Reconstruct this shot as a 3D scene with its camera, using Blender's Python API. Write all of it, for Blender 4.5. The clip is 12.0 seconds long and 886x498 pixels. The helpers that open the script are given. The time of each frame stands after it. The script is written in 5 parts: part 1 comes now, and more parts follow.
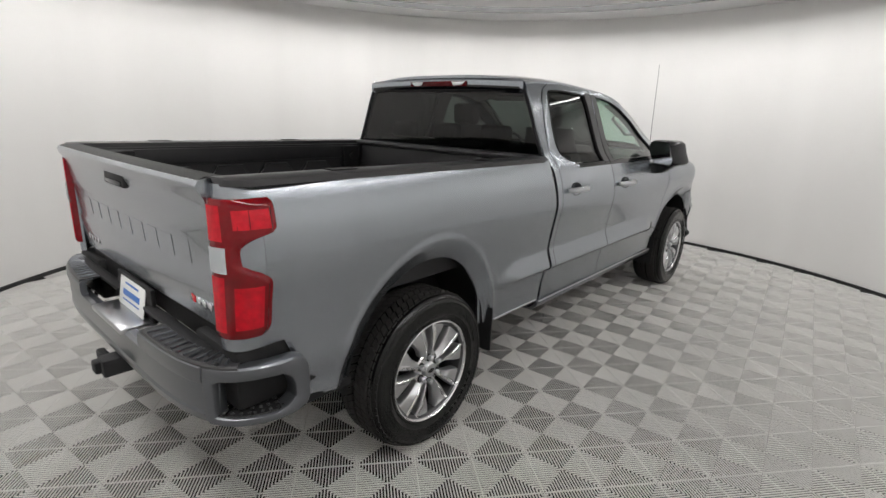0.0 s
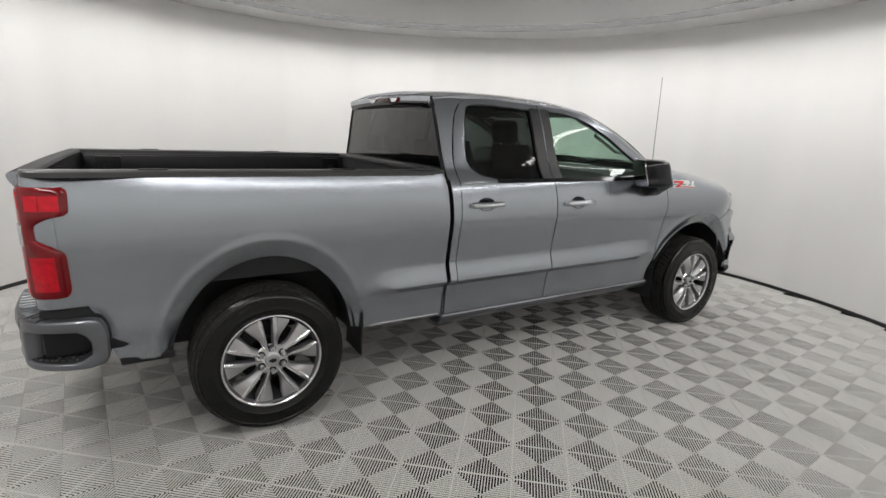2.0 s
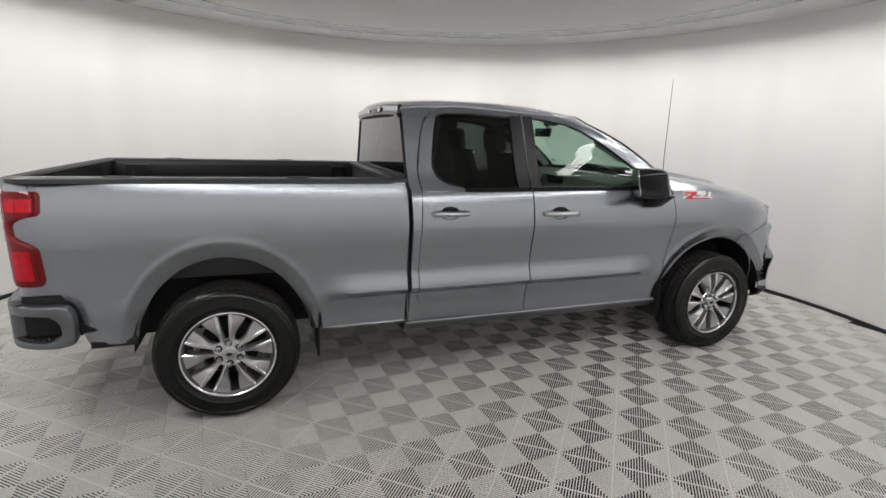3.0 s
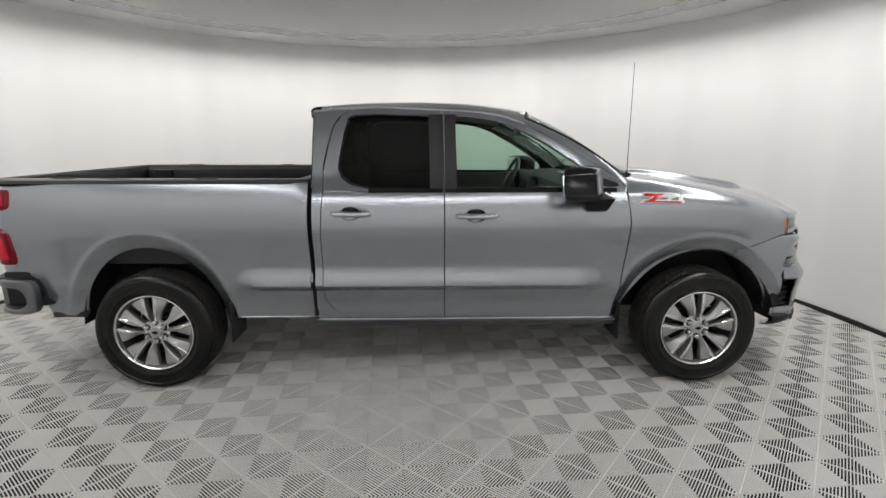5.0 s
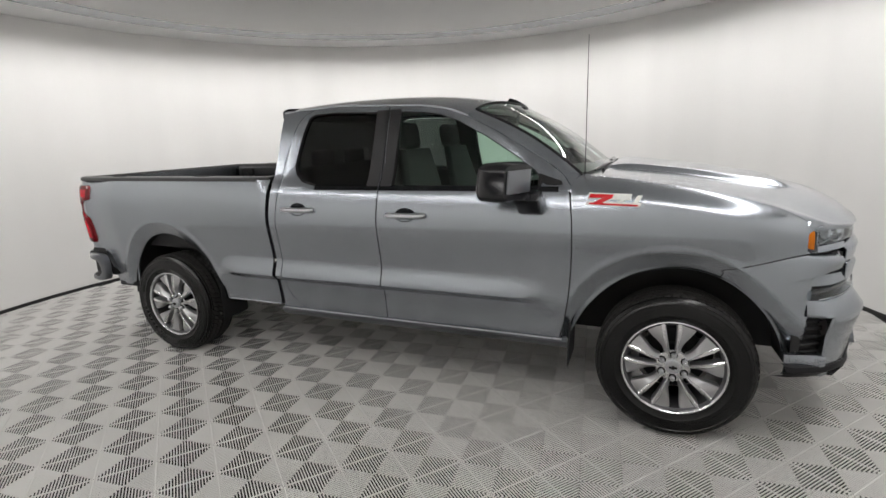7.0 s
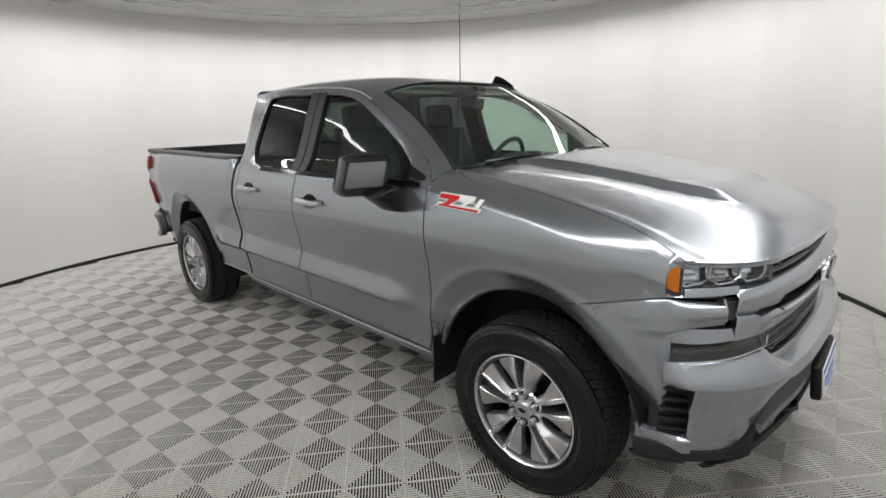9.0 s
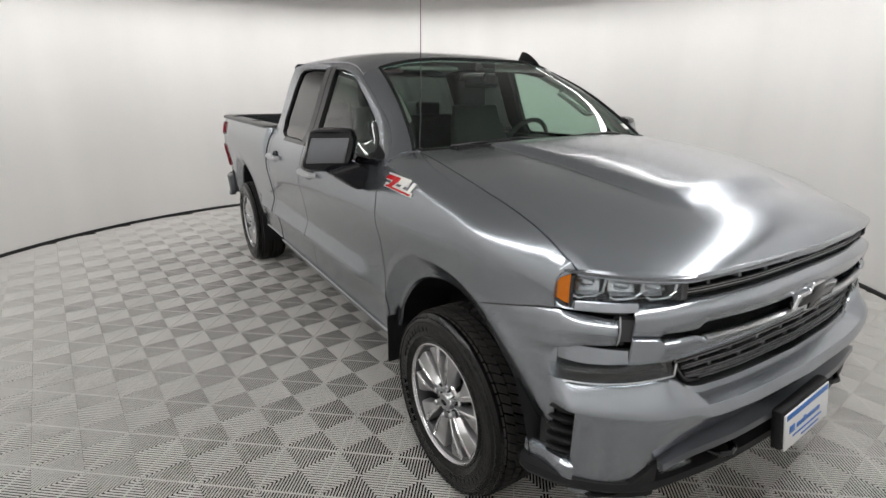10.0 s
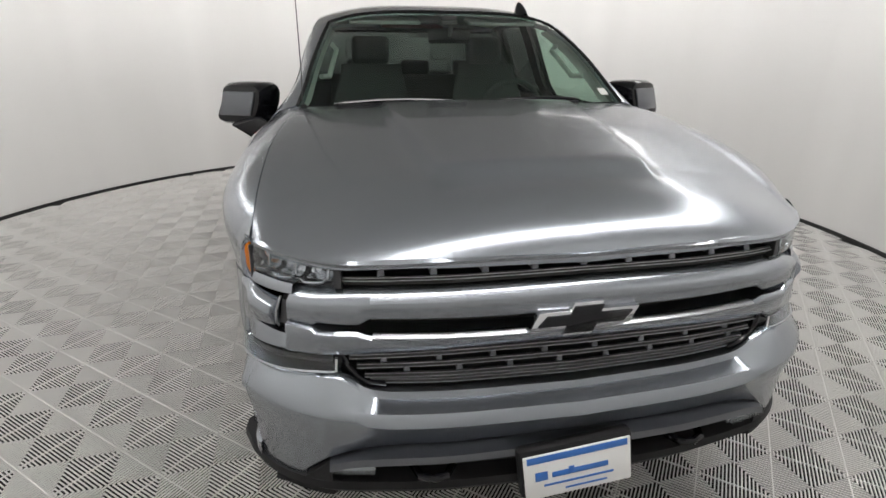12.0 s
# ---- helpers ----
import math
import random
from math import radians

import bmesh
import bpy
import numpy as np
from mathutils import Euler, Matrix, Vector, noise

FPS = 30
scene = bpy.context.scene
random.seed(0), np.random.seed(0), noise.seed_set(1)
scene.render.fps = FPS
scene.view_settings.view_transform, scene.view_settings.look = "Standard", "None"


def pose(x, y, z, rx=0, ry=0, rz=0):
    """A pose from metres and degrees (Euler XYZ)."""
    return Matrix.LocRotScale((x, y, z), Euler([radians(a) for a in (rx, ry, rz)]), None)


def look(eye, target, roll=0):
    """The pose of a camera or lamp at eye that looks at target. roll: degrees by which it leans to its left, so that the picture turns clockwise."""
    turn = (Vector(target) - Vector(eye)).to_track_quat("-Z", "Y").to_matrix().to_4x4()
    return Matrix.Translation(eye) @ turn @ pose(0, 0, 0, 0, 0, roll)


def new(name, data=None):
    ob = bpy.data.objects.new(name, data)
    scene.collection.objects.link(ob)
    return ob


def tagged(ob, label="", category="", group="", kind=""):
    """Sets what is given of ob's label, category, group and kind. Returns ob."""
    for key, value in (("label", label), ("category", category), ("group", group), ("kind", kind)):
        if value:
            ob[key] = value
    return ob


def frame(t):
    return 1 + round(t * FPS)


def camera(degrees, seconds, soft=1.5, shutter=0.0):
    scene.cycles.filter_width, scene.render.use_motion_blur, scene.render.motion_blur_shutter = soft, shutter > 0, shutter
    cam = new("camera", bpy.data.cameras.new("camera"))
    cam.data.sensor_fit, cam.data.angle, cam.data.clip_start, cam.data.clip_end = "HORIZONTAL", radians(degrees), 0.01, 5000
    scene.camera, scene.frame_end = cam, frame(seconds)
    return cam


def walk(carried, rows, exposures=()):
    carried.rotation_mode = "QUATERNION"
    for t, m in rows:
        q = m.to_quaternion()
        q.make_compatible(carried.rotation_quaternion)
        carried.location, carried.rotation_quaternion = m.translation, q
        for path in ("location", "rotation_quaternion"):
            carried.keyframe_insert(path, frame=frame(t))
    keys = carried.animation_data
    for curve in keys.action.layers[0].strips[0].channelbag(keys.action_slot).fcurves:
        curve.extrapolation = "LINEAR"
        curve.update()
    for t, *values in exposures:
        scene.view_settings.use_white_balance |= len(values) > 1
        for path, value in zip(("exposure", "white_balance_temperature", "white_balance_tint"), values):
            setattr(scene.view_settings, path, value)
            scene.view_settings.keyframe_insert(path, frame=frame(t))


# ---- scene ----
cam = camera(83.5, 12.0)
PATH = [
    (0, (-3.574, -2.523, 1.670), (-2.116, -1.257, 1.149), 2.11),
    (0.5, (-3.331, -2.881, 1.685), (-1.927, -1.541, 1.200), 1.68),
    (1, (-3.053, -3.163, 1.690), (-1.766, -1.705, 1.224), 2.54),
    (1.5, (-2.730, -3.381, 1.674), (-1.578, -1.814, 1.207), 2.58),
    (2, (-2.378, -3.622, 1.678), (-1.381, -1.951, 1.216), 2.33),
    (2.5, (-2.026, -3.803, 1.684), (-1.233, -2.023, 1.233), 2.05),
    (3, (-1.619, -3.980, 1.719), (-0.959, -2.146, 1.270), 1.77),
    (3.2, (-1.442, -4.025, 1.714), (-0.858, -2.163, 1.272), 1.57),
    (4.8, (-0.171, -4.222, 1.718), (-0.036, -2.275, 1.279), 0.45),
    (5, (0.026, -4.218, 1.699), (0.067, -2.266, 1.266), -0.04),
    (5.5, (0.492, -4.159, 1.667), (0.367, -2.207, 1.247), -0.92),
    (6, (0.874, -4.074, 1.651), (0.516, -2.148, 1.246), -1.04),
    (6.5, (1.311, -3.915, 1.658), (0.762, -2.037, 1.243), -1.59),
    (7, (1.698, -3.751, 1.675), (0.946, -1.951, 1.235), -2.08),
    (7.2, (1.850, -3.694, 1.633), (1.034, -1.915, 1.223), -1.70),
    (8.8, (2.890, -2.778, 1.688), (1.626, -1.313, 1.184), -1.52),
    (9, (2.996, -2.638, 1.695), (1.655, -1.248, 1.177), -1.64),
    (9.5, (3.240, -2.318, 1.695), (1.755, -1.099, 1.140), -0.72),
    (10, (3.446, -2.002, 1.711), (1.839, -0.979, 1.103), -0.01),
    (10.5, (3.600, -1.640, 1.699), (1.921, -0.789, 1.024), 0.60),
    (11, (3.726, -1.294, 1.705), (1.967, -0.654, 1.000), 0.76),
    (11.5, (3.829, -0.943, 1.702), (2.028, -0.451, 0.985), 0.73),
    (12, (3.866, -0.604, 1.688), (2.041, -0.257, 0.946), 0.35),
]
walk(cam, [(t, look(eye, target, roll)) for t, eye, target, roll in PATH])

# ---------------------------------------------------------------- world and light
world = bpy.data.worlds.new("world")
scene.world = world
world.use_nodes = True
world.node_tree.nodes["Background"].inputs[0].default_value = (0.8, 0.85, 0.9, 1)
world.node_tree.nodes["Background"].inputs[1].default_value = 0.02


# ---------------------------------------------------------------- materials
def material(name, color, rough=0.5, metal=0.0, vary=0.06, scale=6.0, grain=0.0, grain_scale=200.0, coat=0.0, spec=0.5, rough_vary=0.08, coat_rough=0.06):
    """A principled material with colour and gloss that vary at two scales and a fine relief."""
    m = bpy.data.materials.new(name)
    m.use_nodes = True
    nt = m.node_tree
    b = nt.nodes["Principled BSDF"]
    b.inputs["Metallic"].default_value = metal
    b.inputs["Coat Weight"].default_value = coat
    b.inputs["Coat Roughness"].default_value = coat_rough
    b.inputs["Specular IOR Level"].default_value = spec
    geo = nt.nodes.new("ShaderNodeNewGeometry")
    big, small = nt.nodes.new("ShaderNodeTexNoise"), nt.nodes.new("ShaderNodeTexNoise")
    big.inputs["Scale"].default_value, small.inputs["Scale"].default_value = scale, grain_scale
    big.inputs["Detail"].default_value, small.inputs["Detail"].default_value = 4, 3
    for n in (big, small):
        nt.links.new(geo.outputs["Position"], n.inputs["Vector"])
    mix = nt.nodes.new("ShaderNodeMix")
    mix.data_type = "RGBA"
    mix.inputs[6].default_value = (*[max(0.0, c * (1 - vary)) for c in color], 1)
    mix.inputs[7].default_value = (*[min(1.0, c * (1 + vary)) for c in color], 1)
    nt.links.new(big.outputs["Fac"], mix.inputs[0])
    nt.links.new(mix.outputs[2], b.inputs["Base Color"])
    rng = nt.nodes.new("ShaderNodeMapRange")
    rng.inputs["To Min"].default_value = max(0.01, rough * (1 - rough_vary))
    rng.inputs["To Max"].default_value = min(1.0, rough * (1 + rough_vary))
    nt.links.new(small.outputs["Fac"], rng.inputs["Value"])
    nt.links.new(rng.outputs["Result"], b.inputs["Roughness"])
    if grain:
        bump = nt.nodes.new("ShaderNodeBump")
        bump.inputs["Strength"].default_value = grain
        bump.inputs["Distance"].default_value = 0.002
        nt.links.new(small.outputs["Fac"], bump.inputs["Height"])
        nt.links.new(bump.outputs["Normal"], b.inputs["Normal"])
    return m


def glass(name, tint, gloss=0.02, ior=1.5):
    """Thin tinted glass: light passes through the tint, and the surface reflects by its angle."""
    m = bpy.data.materials.new(name)
    m.use_nodes = True
    nt = m.node_tree
    nt.nodes.remove(nt.nodes["Principled BSDF"])
    facing, power, fres, clear, shine, mix = (nt.nodes.new("ShaderNode" + k) for k in ("LayerWeight", "Math", "MapRange", "BsdfTransparent", "BsdfGlossy", "MixShader"))
    facing.inputs["Blend"].default_value = 0.5
    power.operation = "POWER"
    power.inputs[1].default_value = 4.0
    fres.inputs["To Min"].default_value, fres.inputs["To Max"].default_value = ((ior - 1) / (ior + 1)) ** 2, 1.0
    nt.links.new(facing.outputs["Facing"], power.inputs[0])
    nt.links.new(power.outputs[0], fres.inputs["Value"])
    clear.inputs["Color"].default_value = (*tint, 1)
    shine.inputs["Roughness"].default_value = gloss
    nt.links.new(fres.outputs[0], mix.inputs[0])
    nt.links.new(clear.outputs[0], mix.inputs[1])
    nt.links.new(shine.outputs[0], mix.inputs[2])
    nt.links.new(mix.outputs[0], nt.nodes["Material Output"].inputs["Surface"])
    return m


def lamp_glow(name, color, strength):
    m = bpy.data.materials.new(name)
    m.use_nodes = True
    b = m.node_tree.nodes["Principled BSDF"]
    b.inputs["Base Color"].default_value = (0.8, 0.8, 0.8, 1)
    b.inputs["Emission Color"].default_value = (*color, 1)
    b.inputs["Emission Strength"].default_value = strength
    return m


def wall_material():
    """White wall cloth with faint upright folds, their shade mixed into the colour, and soft uneven tone."""
    m = material("wall_cloth", (0.76, 0.75, 0.738), 0.75, vary=0.02, scale=1.2, grain=0.05, grain_scale=60)
    nt = m.node_tree
    b = nt.nodes["Principled BSDF"]
    geo, stretch, folds, bump = (nt.nodes.new("ShaderNode" + k) for k in ("NewGeometry", "Mapping", "TexNoise", "Bump"))
    stretch.inputs["Scale"].default_value = (1.1, 1.1, 0.08)
    folds.inputs["Scale"].default_value, folds.inputs["Detail"].default_value = 1.0, 2
    bump.inputs["Strength"].default_value, bump.inputs["Distance"].default_value = 0.05, 0.05
    nt.links.new(geo.outputs["Position"], stretch.inputs["Vector"])
    nt.links.new(stretch.outputs["Vector"], folds.inputs["Vector"])
    nt.links.new(folds.outputs["Fac"], bump.inputs["Height"])
    nt.links.new(bump.outputs["Normal"], b.inputs["Normal"])
    base = b.inputs["Base Color"].links[0].from_socket
    # shade of the folds: their hollows are darkened in the base colour
    fold_shade, ramp = nt.nodes.new("ShaderNodeMix"), nt.nodes.new("ShaderNodeMapRange")
    fold_shade.data_type, fold_shade.blend_type = "RGBA", "MULTIPLY"
    fold_shade.inputs[0].default_value = 1.0
    ramp.inputs["From Min"].default_value, ramp.inputs["From Max"].default_value = 0.35, 0.65
    ramp.inputs["To Min"].default_value, ramp.inputs["To Max"].default_value = 0.945, 1.02
    nt.links.new(folds.outputs["Fac"], ramp.inputs["Value"])
    nt.links.new(base, fold_shade.inputs[6])
    nt.links.new(ramp.outputs["Result"], fold_shade.inputs[7])
    nt.links.new(fold_shade.outputs[2], b.inputs["Base Color"])
    return m


TILE_TURN = radians(5.4)
PAINT = material("grey_metallic_paint", (0.335, 0.358, 0.392), 0.25, 0.93, vary=0.015, scale=3, coat=0.55, grain_scale=900, rough_vary=0.12, coat_rough=0.07)
# body paint darkened by the shade on bumper and sills; also used for trim
PAINT_LOW = material("grey_trim_and_shaded_paint", (0.15, 0.158, 0.172), 0.30, 0.85, vary=0.02, scale=3, coat=0.6, grain_scale=900)
BLACK = material("black_plastic", (0.012, 0.012, 0.013), 0.6, spec=0.3, vary=0.15, scale=9, grain=0.25, grain_scale=500)
GLOSS_BLACK = material("gloss_black", (0.007, 0.007, 0.009), 0.10, vary=0.1, spec=0.4)
SATIN_BLACK = material("satin_black_trim", (0.032, 0.032, 0.034), 0.38, vary=0.08)
DARK_STEEL = material("dark_steel", (0.03, 0.03, 0.032), 0.6, 0.4, vary=0.3, scale=14)
LINER = material("black_bed_liner", (0.022, 0.022, 0.024), 0.62, vary=0.2, scale=8, grain=0.6, grain_scale=350)
CHROME = material("chrome", (0.72, 0.73, 0.75), 0.10, 1.0, vary=0.02)
SATIN_CHROME = material("satin_chrome", (0.55, 0.56, 0.58), 0.28, 1.0, vary=0.03)
RIM_FACE = material("machined_alloy", (0.74, 0.74, 0.75), 0.20, 1.0, vary=0.04, scale=20, grain=0.05, grain_scale=800)
RIM_SILVER = material("silver_painted_alloy", (0.50, 0.50, 0.51), 0.38, 0.9, vary=0.05, scale=20)
RIM_DARK = material("dark_painted_alloy", (0.07, 0.07, 0.074), 0.35, 0.6, vary=0.08, coat=0.5)
RUBBER = material("tyre_rubber", (0.005, 0.005, 0.005), 0.20, spec=0.36, vary=0.2, scale=12, grain=0.2, grain_scale=300)
TREAD = material("tyre_tread", (0.022, 0.021, 0.020), 0.8, spec=0.3, vary=0.25, scale=16, grain=0.4, grain_scale=300)
SIDE_GLASS = glass("green_side_glass", (0.62, 0.76, 0.68))
PRIVACY = glass("dark_privacy_glass", (0.075, 0.083, 0.080))
SCREEN = glass("green_windscreen_glass", (0.66, 0.80, 0.72))
RED_LENS = material("red_lens", (0.16, 0.001, 0.004), 0.05, vary=0.35, scale=22, spec=0.42)
RED_BRIGHT = material("bright_red_lens", (0.50, 0.002, 0.012), 0.06, vary=0.45, scale=40, spec=0.42)
RED_DEEP = material("deep_red_lens", (0.09, 0.001, 0.003), 0.10, vary=0.2, scale=14, spec=0.35)
CLEAR_LENS = glass("clear_lens", (0.93, 0.95, 0.96), 0.01)
AMBER = material("amber_lens", (0.50, 0.14, 0.008), 0.10, vary=0.2, scale=30, spec=0.4)
CLOTH = material("charcoal_seat_cloth", (0.075, 0.075, 0.077), 0.9, vary=0.15, scale=12, grain=0.5, grain_scale=400)
TRIM_DARK = material("dark_cabin_trim", (0.050, 0.051, 0.052), 0.6, vary=0.1, grain=0.2, grain_scale=400)
HEADLINER = material("grey_headliner", (0.52, 0.51, 0.49), 0.9, vary=0.05, grain=0.2)
WALL = wall_material()
CEILING = material("grey_ceiling", (0.60, 0.597, 0.593), 0.7, vary=0.03, scale=0.8, grain=0.05)
TILE = material("grey_ribbed_tile", (0.64, 0.63, 0.607), 0.55, spec=0.22, vary=0.08, scale=1.8, grain=0.1, grain_scale=300)
TILE_BASE = material("dark_tile_base", (0.022, 0.021, 0.020), 0.9, spec=0.1, vary=0.25, scale=5)
SLOT_GREY = material("grey_slot_side", (0.040, 0.040, 0.040), 0.95, vary=0.2, spec=0.1)
EDGE_BLACK = material("black_edge_strip", (0.012, 0.012, 0.012), 0.6, vary=0.2)
PLATE = material("white_plate", (0.80, 0.80, 0.78), 0.35, vary=0.02)
PLATE_BLUE = material("blue_plate_print", (0.04, 0.16, 0.50), 0.4, vary=0.05)
BADGE_RED = material("red_badge_enamel", (0.55, 0.01, 0.015), 0.2, vary=0.05, coat=0.6)
LAMP_SILVER = material("lamp_reflector", (0.80, 0.81, 0.83), 0.25, 0.85, vary=0.12, scale=60)
# emitter of the added ceiling slot, in place of lamps out of view
GLOW = lamp_glow("added_light_diffuser", (1.0, 0.985, 0.968), 14.6)


# ---------------------------------------------------------------- mesh helpers
truck = None
def round_part(ob):
    """Whether a part belongs to a wheel or to the room, and so keeps its own measures."""
    while ob.parent is not None and not ob.name.startswith("wheel"):
        ob = ob.parent
    return ob.name.split(".")[0] in ("wheel", "floor", "added_slot_light")


def part(name, bm, mat, parent=None, label="", angle=32):
    """Links a bmesh as one mesh object under a thing or a part."""
    me = bpy.data.meshes.new(name)
    if parent is not None and truck is not None and not round_part(parent):
        for v in bm.verts:
            v.co = proportion(v.co)
    bm.normal_update()
    for f in bm.faces:
        f.smooth = True
    bm.to_mesh(me)
    bm.free()
    me.set_sharp_from_angle(angle=radians(angle))
    for one in mat if isinstance(mat, (list, tuple)) else [mat]:
        me.materials.append(one)
    ob = new(name, me)
    if parent is not None:
        # no deeper than thing, part, sub-part
        while parent.parent is not None and parent.parent.parent is not None:
            parent = parent.parent
        ob.parent = parent
    if label:
        tagged(ob, label)
    return ob


def step(a, b, x):
    t = min(1.0, max(0.0, (x - a) / (b - a)))
    return t * t * (3 - 2 * t)


def curve(*pts):
    """A smooth line through points (x, y), flat beyond its ends."""
    xs, ys = [p[0] for p in pts], [p[1] for p in pts]
    d = [(ys[i + 1] - ys[i]) / (xs[i + 1] - xs[i]) for i in range(len(xs) - 1)]
    m = [d[0]] + [0 if d[i - 1] * d[i] <= 0 else 2 * d[i - 1] * d[i] / (d[i - 1] + d[i]) for i in range(1, len(d))] + [d[-1]]

    def f(x):
        if x <= xs[0]:
            return ys[0]
        if x >= xs[-1]:
            return ys[-1]
        i = next(k for k in range(len(xs) - 1) if x <= xs[k + 1])
        h = xs[i + 1] - xs[i]
        t = (x - xs[i]) / h
        return (2 * t**3 - 3 * t**2 + 1) * ys[i] + (t**3 - 2 * t**2 + t) * h * m[i] + (3 * t**2 - 2 * t**3) * ys[i + 1] + (t**3 - t**2) * h * m[i + 1]

    return f


def runs(*pts):
    """A line of straight runs through points (x, y), going on straight beyond its ends."""
    def f(x):
        i = 0
        while i < len(pts) - 2 and x > pts[i + 1][0]:
            i += 1
        (x0, y0), (x1, y1) = pts[i], pts[i + 1]
        return y0 + (y1 - y0) * (x - x0) / (x1 - x0)
    return f


# the truck's lengths and heights, from the round numbers of its drawing to the true ones
true_x = runs((-2.945, -2.990), (-2.82, -2.865), (-2.705, -2.745), (-2.45, -2.462), (-1.95, -1.950), (-1.40, -1.390), (-0.775, -0.758), (-0.485, -0.512), (0.158, 0.105), (0.382, 0.305),
              (1.10, 1.040), (1.33, 1.270), (1.45, 1.385), (1.71, 1.672), (1.90, 1.895), (2.35, 2.378), (2.505, 2.573), (2.60, 2.685), (2.695, 2.785), (2.75, 2.840))
lower_z = runs((0.0, 0.0), (0.75, 0.0), (1.235, -0.008), (1.40, -0.010), (1.98, -0.012))
share = runs((-3.0, 0.35), (-2.75, 0.4), (-0.8, 1.0), (1.35, 1.0), (2.0, 0.5), (2.4, -0.3), (2.7, 0.0), (3.2, 0.0))
waist = runs((1.0, 0.0), (1.15, 0.0), (1.36, 0.025), (1.46, 0.062), (2.0, 0.072))
in_cab = runs((-0.90, 0.0), (-0.84, 0.0), (-0.80, 1.0), (1.30, 1.0), (1.60, 0.6), (2.0, 0.3), (2.6, 0.0), (3.0, 0.0))


def proportion(p):
    """The true place of a point of the truck's body."""
    wide = 1.045 - in_cab(p[0]) * waist(p[2])
    # the bumper's corners stand a little further out and forward than the lamps above them
    low = step(1.12, 0.84, p[2])
    wide += 0.045 * low * step(2.05, 2.42, p[0])
    ahead = 0.035 * low * step(0.50, 0.92, abs(p[1])) * step(2.22, 2.46, p[0])
    return Vector((true_x(p[0]) + ahead, p[1] * wide, p[2] + share(p[0]) * lower_z(p[2])))


def line(a, b, n):
    return [a + (b - a) * i / (n - 1) for i in range(n)]


def tidy(bm):
    bmesh.ops.recalc_face_normals(bm, faces=bm.faces[:])
    return bm


def sheet(rows, off=None, loop=False):
    """A skin through rows of points; with off, a closed shell whose back lies off behind (a vector, or one per point by a function)."""
    bm = bmesh.new()
    n, k = len(rows), len(rows[0])
    front = [[bm.verts.new(p) for p in r] for r in rows]
    span = k if loop else k - 1
    for i in range(n - 1):
        for j in range(span):
            bm.faces.new((front[i][j], front[i][(j + 1) % k], front[i + 1][(j + 1) % k], front[i + 1][j]))
    if off is not None:
        get = off if callable(off) else lambda p: off
        back = [[bm.verts.new(Vector(p) + Vector(get(p))) for p in r] for r in rows]
        for i in range(n - 1):
            for j in range(span):
                bm.faces.new((back[i][j], back[i + 1][j], back[i + 1][(j + 1) % k], back[i][(j + 1) % k]))
        for i in (0, n - 1):
            for j in range(span):
                bm.faces.new((front[i][j], back[i][j], back[i][(j + 1) % k], front[i][(j + 1) % k]))
        if not loop:
            for j in (0, k - 1):
                for i in range(n - 1):
                    bm.faces.new((front[i][j], front[i + 1][j], back[i + 1][j], back[i][j]))
        tidy(bm)
    return bm


def box(size, at=(0, 0, 0), bevel=0.004, turn=None, seg=2):
    bm = bmesh.new()
    bmesh.ops.create_cube(bm, size=1)
    bmesh.ops.scale(bm, vec=size, verts=bm.verts)
    if bevel:
        bmesh.ops.bevel(bm, geom=bm.edges[:], offset=min(bevel, min(size) * 0.45), segments=seg, affect="EDGES", profile=0.5)
    m = Matrix.Translation(at) @ (turn or Matrix())
    bmesh.ops.transform(bm, matrix=m, verts=bm.verts)
    return bm


def prism(pts, depth, bevel=0.0, seg=2):
    """A flat shape of 3D points pushed along depth (a vector)."""
    bm = bmesh.new()
    face = bm.faces.new([bm.verts.new(p) for p in pts])
    out = bmesh.ops.extrude_face_region(bm, geom=[face])
    bmesh.ops.translate(bm, vec=depth, verts=[v for v in out["geom"] if isinstance(v, bmesh.types.BMVert)])
    tidy(bm)
    if bevel:
        bmesh.ops.bevel(bm, geom=bm.edges[:], offset=bevel, segments=seg, affect="EDGES", profile=0.5)
    return bm


def join(*bms):
    """Several bmeshes that make up one part."""
    out = bmesh.new()
    for b in bms:
        me = bpy.data.meshes.new("tmp")
        b.to_mesh(me)
        b.free()
        out.from_mesh(me)
        bpy.data.meshes.remove(me)
    return out


def moved(bm, m):
    bmesh.ops.transform(bm, matrix=m, verts=bm.verts)
    return bm


def lathe(profile, n=64, axis="y", wobble=None):
    """Turns a profile of (radius, along) round the axis; wobble(i, j) changes a radius."""
    rows = []
    for j, (r, a) in enumerate(profile):
        row = []
        for i in range(n):
            t = 2 * math.pi * i / n
            rr = r + (wobble(i, j) if wobble else 0)
            c, s = rr * math.cos(t), rr * math.sin(t)
            row.append((c, a, s) if axis == "y" else (c, s, a))
        rows.append(row)
    return sheet(rows, loop=True)


